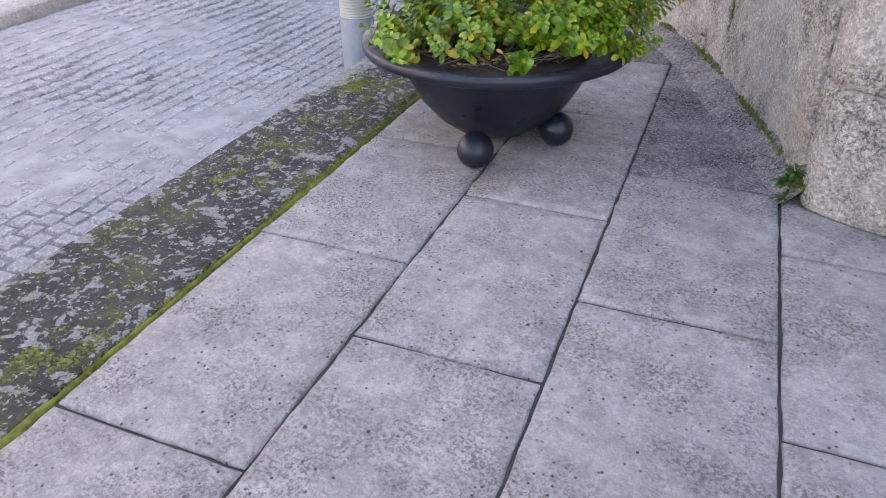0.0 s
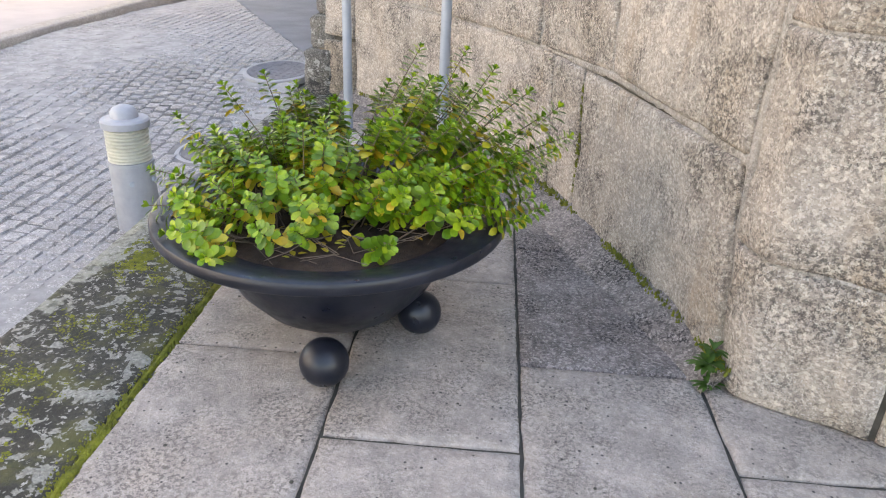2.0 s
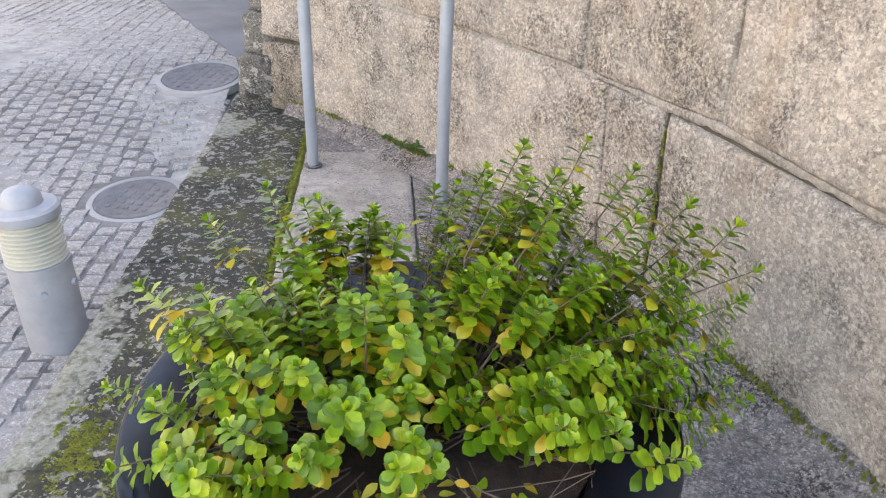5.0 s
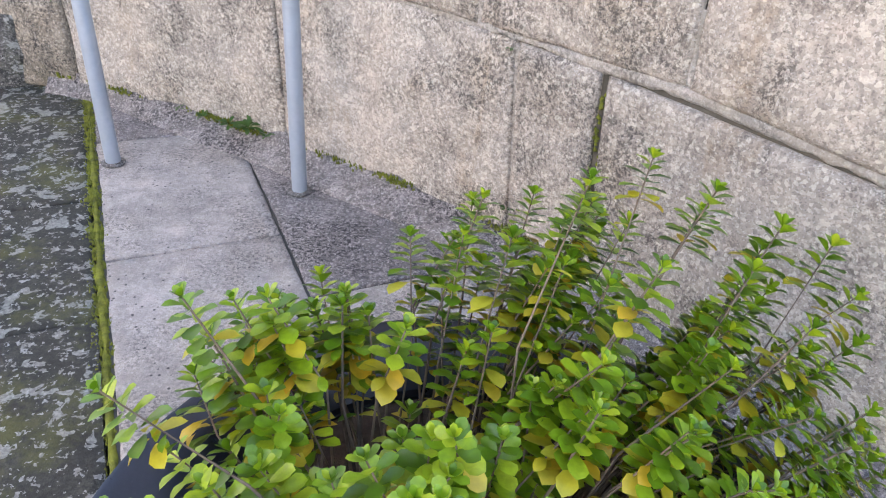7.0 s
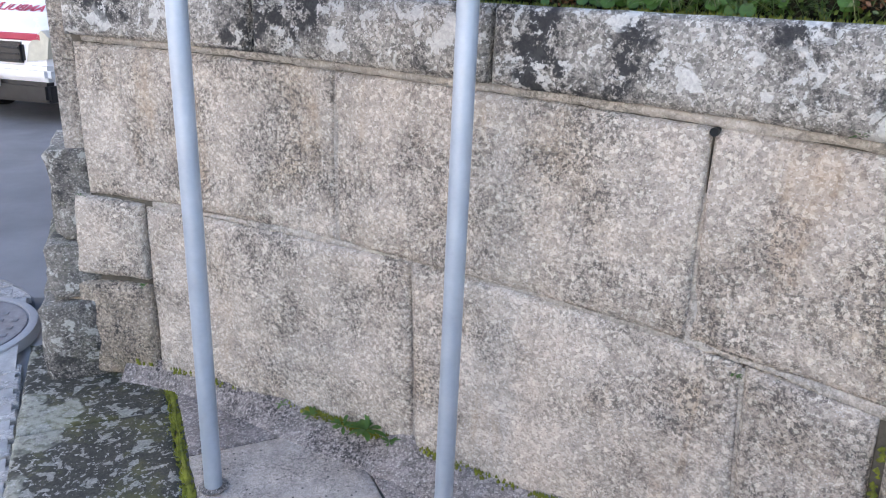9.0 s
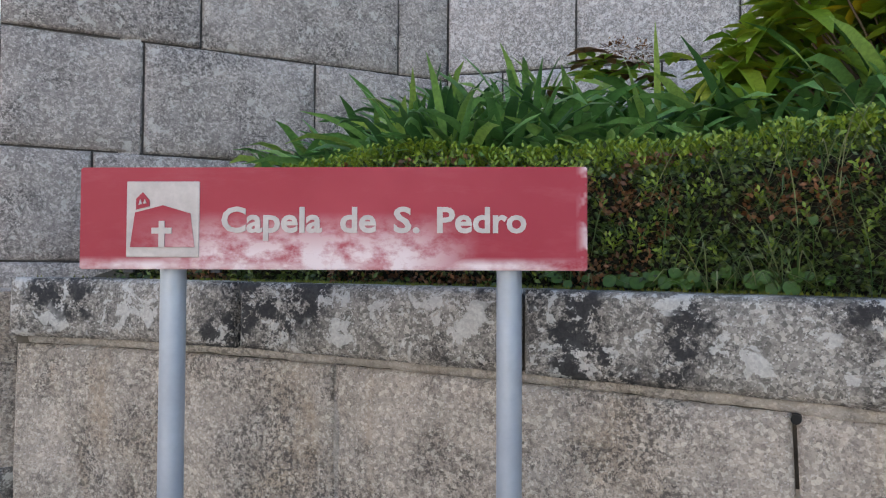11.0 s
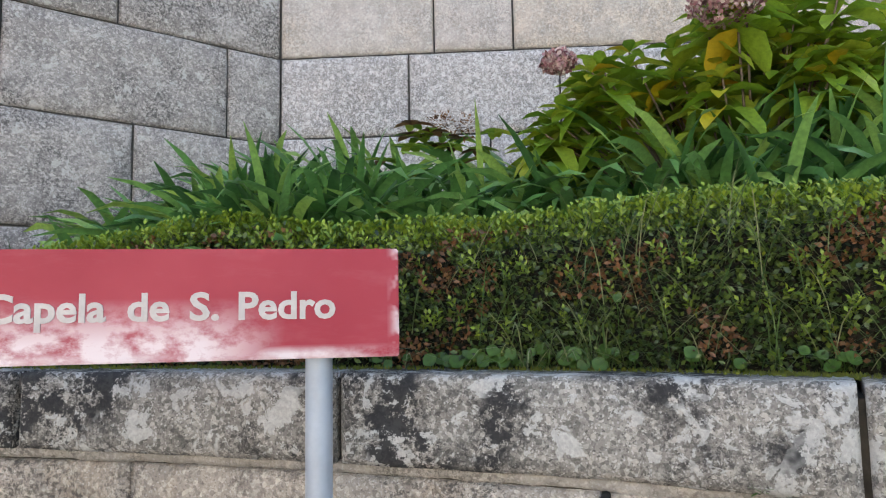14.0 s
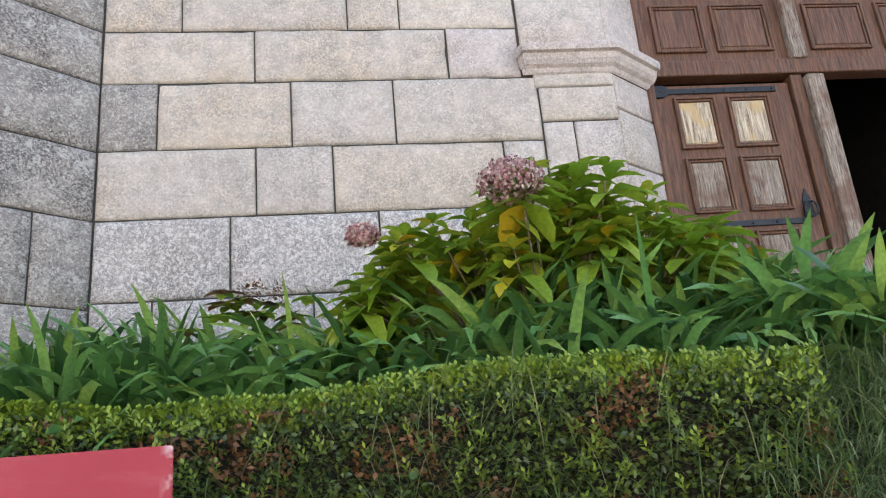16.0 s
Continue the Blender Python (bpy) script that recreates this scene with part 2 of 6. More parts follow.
M_VANRED = plain("crimson stripe", (0.42, 0.012, 0.06), 0.4, var=0.08)
M_RUBBER = plain("tyre rubber", (0.018, 0.018, 0.018), 0.85)
M_LETTER = plain("off-white sign letters", (0.51, 0.455, 0.425), 0.5, var=0.2, scale=20)
M_TWIG = plain("grey-brown twig", (0.17, 0.12, 0.085), 0.85, var=0.4, scale=40, bump=0.4)
M_MOSS = plain("yellow-green moss", (0.20, 0.205, 0.018), 0.95, var=0.7, scale=24, bump=0.9, fine=170)
M_SHRUB = leaf("shrub leaf", (0.07, 0.155, 0.006), (0.145, 0.275, 0.010), (0.25, 0.39, 0.015), (0.43, 0.51, 0.025), rough=0.34, through=0.14)
M_YELLOW = leaf("yellowing leaf", (0.52, 0.40, 0.018), (0.50, 0.47, 0.04), (0.60, 0.34, 0.02), through=0.15)
M_HEDGE = leaf("clipped box leaf", (0.02, 0.04, 0.009), (0.05, 0.088, 0.014), (0.085, 0.13, 0.02), (0.15, 0.20, 0.03), through=0.12)
M_HEDGETIP = leaf("fresh box leaf", (0.15, 0.24, 0.026), (0.25, 0.36, 0.036), (0.37, 0.45, 0.055))
M_BROWNLEAF = leaf("dead brown leaf", (0.10, 0.045, 0.018), (0.22, 0.085, 0.03), (0.32, 0.16, 0.07))
M_STRAP = leaf("strap leaf", (0.045, 0.13, 0.04), (0.10, 0.25, 0.065), (0.19, 0.39, 0.11), (0.36, 0.51, 0.11), rough=0.30, island=False)
M_GRASS = leaf("grass blade", (0.045, 0.11, 0.03), (0.09, 0.17, 0.045), (0.16, 0.23, 0.085), (0.36, 0.34, 0.19))
M_HYD = leaf("hydrangea leaf", (0.14, 0.26, 0.022), (0.25, 0.39, 0.035), (0.34, 0.48, 0.05), (0.46, 0.49, 0.055), through=0.38)
M_FLORET = leaf("faded pink floret", (0.30, 0.10, 0.12), (0.52, 0.27, 0.28), (0.72, 0.60, 0.52), (0.22, 0.08, 0.07), (0.62, 0.42, 0.40), rough=0.7)
M_ROUND = leaf("round pennywort leaf", (0.04, 0.10, 0.018), (0.07, 0.15, 0.026), (0.11, 0.20, 0.036))

a = Mat("lichen covered kerb granite", 0.9)
col = a.mix(a.ramp(a.noise(6, 5, 0.7), (0.35, 0.0), (0.65, 1.0)), (0.028, 0.026, 0.019), (0.08, 0.073, 0.055))
col = a.mix(a.ramp(a.noise(70, 4, 0.7), (0.45, 0.7), (0.58, 0.0)), col, (0.028, 0.026, 0.02))
col = a.mix(a.math("MULTIPLY", a.ramp(a.noise(3.1, 6, 0.7), (0.5, 0.0), (0.62, 1.0)), 0.65), col, (0.105, 0.105, 0.026))
across = a.math("ADD", a.math("MULTIPLY", a.coord(0), 0.96), a.math("MULTIPLY", a.coord(1), 0.279))
film = a.math("MULTIPLY", a.ramp(a.math("ADD", a.math("ADD", across, 0.25), a.math("MULTIPLY", a.math("SUBTRACT", a.noise(1.3, 5, 0.65), 0.5), 1.5)), (-0.07, 1.0), (0.03, 0.0)), a.ramp(a.noise(24, 5, 0.7), (0.40, 0.35), (0.55, 1.0)))
col = a.mix(a.math("MULTIPLY", film, 0.85), col, (0.33, 0.325, 0.265))
for scale_, lim_, tone in ((8.0, 0.60, (0.34, 0.335, 0.29)), (19.0, 0.575, (0.36, 0.345, 0.30)), (48.0, 0.60, (0.42, 0.41, 0.37))):
    col = a.mix(a.math("MULTIPLY", a.ramp(a.noise(scale_, 4, 0.6, dist=0.4), (lim_, 0.0), (lim_ + 0.02, 1.0)), 0.85), col, a.mix(a.ramp(a.noise(110, 3), (0.4, 0.0), (0.62, 1.0)), tuple(c * 0.62 for c in tone), tone))
M_KERB = a.done(col, a.bump(a.noise(80, 5, 0.75), 0.8, 0.008, a.bump(a.noise(14, 4), 0.5, 0.012)))

# brown twig tones taken almost to black for the shade inside the hedge
a = Mat("hedge core in shade tones", 0.95)
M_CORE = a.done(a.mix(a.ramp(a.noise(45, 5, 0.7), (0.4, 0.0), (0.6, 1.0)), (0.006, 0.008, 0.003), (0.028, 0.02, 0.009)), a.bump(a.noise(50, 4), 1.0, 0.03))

a = Mat("faded red sign paint", 0.5)
a.b.inputs["Specular IOR Level"].default_value = 0.3
low = a.ramp(a.coord(2), (0.0, 1.0), (0.04, 0.95), (0.08, 0.55), (0.135, 0.0))
mid_x = a.ramp(a.coord(0), (0.12, 0.0), (0.33, 1.0), (0.78, 1.0), (0.95, 0.0))
clouds = a.ramp(a.noise(9, 5, 0.6, (1, 1, 1.6)), (0.32, 0.0), (0.62, 1.0))
edge = a.ramp(a.coord(2), (0.0, 1.0), (0.012, 1.0), (0.03, 0.0))
fade = a.math("MULTIPLY", a.math("MULTIPLY", low, mid_x), a.ramp(a.noise(15, 5, 0.65, (1, 1, 1.5)), (0.36, 0.1), (0.56, 1.0)))
fade = a.math("MAXIMUM", fade, a.math("MULTIPLY", edge, clouds))
right = a.math("MULTIPLY", a.ramp(a.math("MULTIPLY", a.coord(0), 0.5), (0.0, 0.0), (0.588, 0.0), (0.6, 1.0)), a.ramp(a.noise(14, 3), (0.5, 0.0), (0.6, 0.9)))
fade = a.math("MINIMUM", a.math("MAXIMUM", fade, right), 1.0)
red = a.mix(a.ramp(a.noise(2.5, 4), (0.3, 0.0), (0.7, 1.0)), (0.31, 0.018, 0.036), (0.38, 0.04, 0.06))
red = a.mix(a.ramp(a.noise(5, 6, 0.7, (0.5, 1, 2.0)), (0.5, 0.0), (0.75, 0.35)), red, (0.46, 0.13, 0.15))
M_SIGN = a.done(a.mix(fade, red, (0.72, 0.60, 0.60)), a.bump(a.noise(40, 3), 0.08, 0.002))

a = Mat("old varnished oak", 0.6)
grain = a.noise(26, 6, 0.65, (3.2, 3.2, 0.22), 0.6)
col = a.mix(a.ramp(grain, (0.3, 0.0), (0.7, 1.0)), (0.022, 0.008, 0.005), (0.20, 0.075, 0.03))
bleach = a.math("MULTIPLY", a.ramp(a.noise(5, 5, 0.65, (2.0, 2.0, 0.5)), (0.38, 0.0), (0.58, 1.0)), a.ramp(a.coord(2), (0.0, 1.0), (0.62, 0.9), (0.72, 0.25), (1.0, 0.1)))
col = a.mix(bleach, col, a.mix(a.ramp(grain, (0.35, 0.0), (0.65, 1.0)), (0.07, 0.042, 0.03), (0.40, 0.30, 0.22)))
M_OAK = a.done(col, a.bump(grain, 0.45, 0.006))
a = Mat("bleached oak panel", 0.7)
grain = a.noise(30, 6, 0.7, (3.0, 3.0, 0.2), 0.8)
col = a.mix(a.ramp(grain, (0.38, 0.0), (0.62, 1.0)), (0.16, 0.095, 0.055), (0.66, 0.55, 0.41))
col = a.mix(a.ramp(a.noise(7, 3), (0.5, 0.0), (0.62, 0.8)), col, (0.50, 0.33, 0.15))
M_PALE_OAK = a.done(col, a.bump(grain, 0.5, 0.006))

a = Mat("grey weathered oak", 0.75)
grain = a.noise(30, 6, 0.7, (3.0, 3.0, 0.2), 0.8)
col = a.mix(a.ramp(grain, (0.36, 0.0), (0.64, 1.0)), (0.07, 0.04, 0.028), (0.42, 0.34, 0.27))
M_GREY_OAK = a.done(a.mix(a.ramp(a.noise(5, 3), (0.48, 0.0), (0.62, 0.7)), col, (0.12, 0.05, 0.025)), a.bump(grain, 0.5, 0.006))

M_GLASS = bpy.data.materials.new("dark window glass")
M_GLASS.use_nodes = True
g = M_GLASS.node_tree.nodes["Principled BSDF"]
g.inputs["Base Color"].default_value, g.inputs["Roughness"].default_value = (0.02, 0.03, 0.045, 1), 0.06


# ---- building helpers ----
rng = random.Random(7)


def link(name, bm, material, parent=None, label=""):
    me = bpy.data.meshes.new(name)
    bm.to_mesh(me)
    bm.free()
    return link_mesh(name, me, material, parent, label)


def link_mesh(name, me, material, parent=None, label=""):
    me.materials.append(material)
    ob = new(name, me)
    if parent:
        ob.parent = parent
    if label:
        ob["label"] = label
    return ob


part = link


def smooth(ob, angle=40):
    for p in ob.data.polygons:
        p.use_smooth = True
    ob.data.set_sharp_from_angle(angle=radians(angle))
    return ob


def empty(name, label, category, m=None, group="", kind=""):
    ob = new(name)
    if m is not None:
        ob.matrix_world = m
    return tagged(ob, label, category, group, kind)


def box(x0, y0, z0, x1, y1, z1, bevel=0.0, segments=1):
    bm = bmesh.new()
    bmesh.ops.create_cube(bm, size=1)
    for v in bm.verts:
        v.co = (x0 + (v.co.x + 0.5) * (x1 - x0), y0 + (v.co.y + 0.5) * (y1 - y0), z0 + (v.co.z + 0.5) * (z1 - z0))
    if bevel:
        bmesh.ops.bevel(bm, geom=bm.edges[:], offset=bevel, segments=segments, affect="EDGES")
    return bm


def lathe(profile, n=40, wobble=0.0):
    """A body turned about z from (radius, height) pairs."""
    bm = bmesh.new()
    rings = []
    for r, z in profile:
        rings.append([bm.verts.new((r * math.cos(2 * math.pi * i / n), r * math.sin(2 * math.pi * i / n), z)) for i in range(n)])
    for a, b in zip(rings, rings[1:]):
        for i in range(n):
            j = (i + 1) % n
            bm.faces.new((a[i], a[j], b[j], b[i]))
    bm.faces.new(rings[-1])
    bm.faces.new(rings[0][::-1])
    bmesh.ops.recalc_face_normals(bm, faces=bm.faces[:])
    return bm


def prism(points, depth, axis="y"):
    """A flat outline (x, z) given depth along y."""
    bm = bmesh.new()
    a = [bm.verts.new((x, 0, z)) for x, z in points]
    b = [bm.verts.new((x, depth, z)) for x, z in points]
    bm.faces.new(a)
    bm.faces.new(b[::-1])
    for i in range(len(a)):
        j = (i + 1) % len(a)
        bm.faces.new((a[i], b[i], b[j], a[j]))
    bmesh.ops.recalc_face_normals(bm, faces=bm.faces[:])
    return bm


def tube(bm, pts, radius, n=6, taper=1.0):
    """A tapering tube through points, added to bm."""
    rings = []
    for k, p in enumerate(pts):
        p = Vector(p)
        d = (Vector(pts[min(k + 1, len(pts) - 1)]) - Vector(pts[max(k - 1, 0)])).normalized()
        u = d.orthogonal().normalized()
        v = d.cross(u)
        r = radius * (1 + (taper - 1) * k / max(1, len(pts) - 1))
        rings.append([bm.verts.new(p + r * (math.cos(2 * math.pi * i / n) * u + math.sin(2 * math.pi * i / n) * v)) for i in range(n)])
    for a, b in zip(rings, rings[1:]):
        for i in range(n):
            bm.faces.new((a[i], a[(i + 1) % n], b[(i + 1) % n], b[i]))
    bm.faces.new(rings[0][::-1])
    bm.faces.new(rings[-1])


class Cloud:
    """Collects many small leaves or blades and links them as one mesh."""

    def __init__(self):
        self.v, self.f = [], []

    def leaf(self, base, along, up, length, width, cup=0.15, droop=0.0, wide=0.62):
        """An obovate leaf folded along its rib, widest at the share 'wide' of its length."""
        along = along.normalized()
        side = along.cross(up)
        if side.length < 1e-4:
            side = along.orthogonal()
        side.normalize()
        nrm = side.cross(along).normalized()
        k = len(self.v)
        for s, w in ((0, 0.12), (wide * 0.5, 0.62), (wide, 1.0), (wide + (1 - wide) * 0.62, 0.72)):
            rib = base + along * (s * length) - nrm * (droop * length * s * s)
            lift = nrm * (cup * width * w * 0.5)
            self.v += [rib - side * (w * width * 0.5) + lift, rib, rib + side * (w * width * 0.5) + lift]
        self.v.append(base + along * length - nrm * (droop * length))
        for r in range(3):
            o = k + 3 * r
            self.f += [(o, o + 1, o + 4, o + 3), (o + 1, o + 2, o + 5, o + 4)]
        self.f += [(k + 9, k + 10, k + 12), (k + 10, k + 11, k + 12)]

    def small(self, base, along, up, length, width):
        """A four-cornered small leaf folded along its rib."""
        along = along.normalized()
        side = along.cross(up)
        if side.length < 1e-4:
            side = along.orthogonal()
        side.normalize()
        nrm = side.cross(along)
        k = len(self.v)
        m = base + along * (length * 0.5)
        self.v += [base, m - side * width * 0.5 + nrm * width * 0.12, base + along * length, m + side * width * 0.5 + nrm * width * 0.12]
        self.f += [(k, k + 1, k + 2), (k, k + 2, k + 3)]

    def blade(self, base, out, length, width, rise, fall, n=6, twist=0.0):
        """An arching strap: it leaves the base at the angle rise and bends down by fall (degrees)."""
        out = Vector((out.x, out.y, 0)).normalized()
        side = Vector((-out.y, out.x, 0))
        p, k = Vector(base), len(self.v)
        for i in range(n + 1):
            s = i / n
            ang = radians(rise - fall * s * s)
            d = out * math.cos(ang) + Vector((0, 0, math.sin(ang)))
            nn = side.cross(d)
            sd = side * math.cos(twist * s) + nn * math.sin(twist * s)
            w = width * (0.7 + 0.5 * s) if s < 0.6 else width * (1 - ((s - 0.6) / 0.4) ** 2.6)
            w = max(w, width * 0.06)
            self.v += [p - sd * w * 0.5, p + nn * (-w * 0.16), p + sd * w * 0.5]
            p = p + d * (length / n)
        for i in range(n):
            o = k + 3 * i
            self.f += [(o, o + 1, o + 4, o + 3), (o + 1, o + 2, o + 5, o + 4)]

    def link(self, name, material, parent=None, label=""):
        me = bpy.data.meshes.new(name)
        me.from_pydata([tuple(p) for p in self.v], [], self.f)
        me.update()
        ob = link_mesh(name, me, material, parent, label)
        for p in me.polygons:
            p.use_smooth = True
        return ob


# ---- plan of the curved garden wall ----
PLAN = [(-1.94, 6.70), (-1.57, 6.56), (-1.07, 6.25), (-0.525, 5.87), (-0.09, 5.52), (0.24, 5.20), (0.626, 4.67), (1.105, 3.935), (1.28, 3.62)]
TAIL = [(1.28, 3.62), (1.70, 3.53), (5.2, 2.8)]


def trace(points, rounded):
    """Dense places along a line, with the length walked."""
    out = []
    pts = [Vector(p) for p in points]
    for i in range(len(pts) - 1):
        p0, p1, p2, p3 = pts[max(i - 1, 0)], pts[i], pts[i + 1], pts[min(i + 2, len(pts) - 1)]
        for k in range(12):
            t = k / 12
            if rounded:
                out.append(0.5 * (2 * p1 + (p2 - p0) * t + (2 * p0 - 5 * p1 + 4 * p2 - p3) * t * t + (3 * p1 - p0 - 3 * p2 + p3) * t ** 3))
            else:
                out.append(p1.lerp(p2, t))
    out.append(pts[-1])
    return out


LINE = trace(PLAN, True) + trace(TAIL, False)[1:]
RUN = [0.08]
for p, q in zip(LINE, LINE[1:]):
    RUN.append(RUN[-1] + (q - p).length)


def wall_at(s, out=0.0, z=0.0):
    """The place at the length s along the wall's face, moved out towards the street."""
    i = int(np.clip(np.searchsorted(RUN, s) - 1, 0, len(RUN) - 2))
    u = (s - RUN[i]) / (RUN[i + 1] - RUN[i])
    p = LINE[i].lerp(LINE[i + 1], u)
    d = (LINE[i + 1] - LINE[i]).normalized()
    if 0 < i < len(LINE) - 2:
        d = ((LINE[i + 1] - LINE[i]).normalized() * 0.5 + ((LINE[i + 2] - LINE[i + 1]) if u > 0.5 else (LINE[i] - LINE[i - 1])).normalized() * 0.5).normalized()
    return Vector((p.x + d.y * out, p.y - d.x * out, z))


def straight(origin, along):
    """The same for a straight wall; its outside lies to the right of 'along'."""
    o, d = Vector(origin), Vector(along).normalized()

    def at(s, out=0.0, z=0.0):
        p = o + d * s
        return Vector((p.x + d.y * out, p.y - d.x * out, z))
    return at


def stone(at, corners, depth=0.22, proud=0.0, gap=0.008, rough=0.006, cell=0.09, edge=0.014, seed=0, top_wear=0.0):
    """A dressed block: corners (s, z) counted from the lower left round; an uneven face with worn edges."""
    (a, b, c, d) = corners
    w, h = abs(b[0] - a[0]), abs(d[1] - a[1])
    nx, nz = max(3, int(w / cell)), max(3, int(h / cell))
    us = [0, edge / w] + [i / nx for i in range(1, nx)] + [1 - edge / w, 1]
    vs = [0, edge / h] + [i / nz for i in range(1, nz)] + [1 - edge / h, 1]
    bm = bmesh.new()
    grid = []
    for v in vs:
        row = []
        for u in us:
            s = (a[0] * (1 - u) + b[0] * u) * (1 - v) + (d[0] * (1 - u) + c[0] * u) * v
            z = (a[1] * (1 - u) + b[1] * u) * (1 - v) + (d[1] * (1 - u) + c[1] * u) * v
            s += gap * (1 - 2 * u)
            z += gap * (1 - 2 * v)
            rim = min(u * w, (1 - u) * w, v * h, (1 - v) * h)
            n1 = noise.noise(Vector((s * 5 + seed, z * 5, seed * 1.7)))
            n2 = noise.noise(Vector((s * 17, z * 17 + seed, seed)))
            o = proud + rough * (n1 * 1.4 + n2 * 0.8)
            if rim < 1e-4:
                o -= edge * (0.9 + 0.5 * n2)
                s += 0.35 * gap * n1
                z += 0.5 * gap * n2
            row.append(bm.verts.new(at(s, o, z)))
        grid.append(row)
    for r in range(len(vs) - 1):
        for q in range(len(us) - 1):
            bm.faces.new((grid[r][q], grid[r][q + 1], grid[r + 1][q + 1], grid[r + 1][q]))
    loop = grid[0] + [row[-1] for row in grid[1:]] + grid[-1][-2::-1] + [row[0] for row in grid[-2:0:-1]]
    back = []
    k = 0
    for r in range(len(loop)):
        back.append(None)
    order = [(u, 0) for u in us] + [(1, v) for v in vs[1:]] + [(u, 1) for u in us[-2::-1]] + [(0, v) for v in vs[-2:0:-1]]
    for i, (u, v) in enumerate(order):
        s = (a[0] * (1 - u) + b[0] * u) * (1 - v) + (d[0] * (1 - u) + c[0] * u) * v + gap * (1 - 2 * u)
        z = (a[1] * (1 - u) + b[1] * u) * (1 - v) + (d[1] * (1 - u) + c[1] * u) * v + gap * (1 - 2 * v)
        back[i] = bm.verts.new(at(s, proud - depth, z))
    for i in range(len(loop)):
        j = (i + 1) % len(loop)
        bm.faces.new((loop[i], back[i], back[j], loop[j]))
    bm.faces.new(back[::-1])
    bmesh.ops.recalc_face_normals(bm, faces=bm.faces[:])
    for f in bm.faces:
        f.smooth = True
    return bm


def core(at, s0, s1, z0, z1, out, depth, n=40):
    """The filling behind the blocks."""
    bm = bmesh.new()
    rows = []
    for i in range(n + 1):
        s = s0 + (s1 - s0) * i / n
        rows.append([bm.verts.new(at(s, o, z)) for o, z in ((out, z0), (out, z1), (out - depth, z1), (out - depth, z0))])
    for p, q in zip(rows, rows[1:]):
        for i in range(4):
            bm.faces.new((p[i], q[i], q[(i + 1) % 4], p[(i + 1) % 4]))
    bm.faces.new(rows[0])
    bm.faces.new(rows[-1][::-1])
    bmesh.ops.recalc_face_normals(bm, faces=bm.faces[:])
    return bm


# ---- ground ----
def road_z(x, y):
    """The street falls towards the kerb and climbs gently further on."""
    cross = min(max((0.96 * x + 0.279 * y + 3.2) / 2.2, 0), 1)
    along = min(max((7.2 - y) / 1.9, 0), 1)
    fall = 0.21 * cross * cross * (3 - 2 * cross) * along * along * (3 - 2 * along)
    t = min(max((y - 5.5) / 2.5, 0), 1)
    t2 = min(max((y - 14.5) / 5.0, 0), 1)
    return -0.045 - fall + 0.12 * t * t * (3 - 2 * t) + 1.15 * t2 * t2 * (3 - 2 * t2)


bm = bmesh.new()
xs = [-900, -200, -60, -30] + [-20 + i for i in range(31)] + [20, 60, 200, 900]
ys = [-900, -200, -60, -20] + [-8 + i for i in range(39)] + [40, 80, 200, 900]
grid = [[bm.verts.new((x, y, road_z(x, y) - 0.05)) for x in xs] for y in ys]
for r in range(len(ys) - 1):
    for q in range(len(xs) - 1):
        bm.faces.new((grid[r][q], grid[r][q + 1], grid[r + 1][q + 1], grid[r + 1][q]))
ground = tagged(smooth(link("ground", bm, M_ROAD)), "grey cement bedding of the street and ground around", "ground", kind="structure")

U, V = Vector((-0.279, 0.960, 0)), Vector((0.960, 0.279, 0))


def uv(u, v, z=0.0):
    return U * u + V * v + Vector((0, 0, z))


def slab_mesh(u0, u1, v0, v1, z, thick, gap, bevel, seed, cells=5):
    """A paving slab or kerb stone with chipped, softened edges."""
    bm = bmesh.new()
    nu, nv = max(2, int((u1 - u0) / 0.05)), max(2, int((v1 - v0) / 0.05))
    pu = [u0 + gap, u0 + gap + bevel] + [u0 + (u1 - u0) * i / nu for i in range(1, nu)] + [u1 - gap - bevel, u1 - gap]
    pv = [v0 + gap, v0 + gap + bevel] + [v0 + (v1 - v0) * i / nv for i in range(1, nv)] + [v1 - gap - bevel, v1 - gap]
    grid = []
    for i, u in enumerate(pu):
        row = []
        for j, v in enumerate(pv):
            rim = i in (0, len(pu) - 1) or j in (0, len(pv) - 1)
            n1, n2 = noise.noise(Vector((u * 3, v * 3, seed))), noise.noise(Vector((u * 14, v * 14, seed + 5)))
            n3 = noise.noise(Vector((u * 31, v * 31, seed + 9)))
            p = uv(u + (0.006 * n2 + 0.004 * n3 if rim else 0), v + (0.005 * n2 + 0.004 * n3 if rim else 0), z + 0.003 * n1 + (-bevel * (0.8 + n2) if rim else 0.0012 * n2))
            row.append(bm.verts.new(p))
        grid.append(row)
    for i in range(len(pu) - 1):
        for j in range(len(pv) - 1):
            bm.faces.new((grid[i][j], grid[i][j + 1], grid[i + 1][j + 1], grid[i + 1][j]))
    ring = grid[0] + [r[-1] for r in grid[1:]] + grid[-1][-2::-1] + [r[0] for r in grid[-2:0:-1]]
    low = [bm.verts.new(v.co - Vector((0, 0, thick))) for v in ring]
    for i in range(len(ring)):
        j = (i + 1) % len(ring)
        bm.faces.new((ring[i], ring[j], low[j], low[i]))
    bmesh.ops.recalc_face_normals(bm, faces=bm.faces[:])
    for f in bm.faces:
        f.smooth = True
    return bm


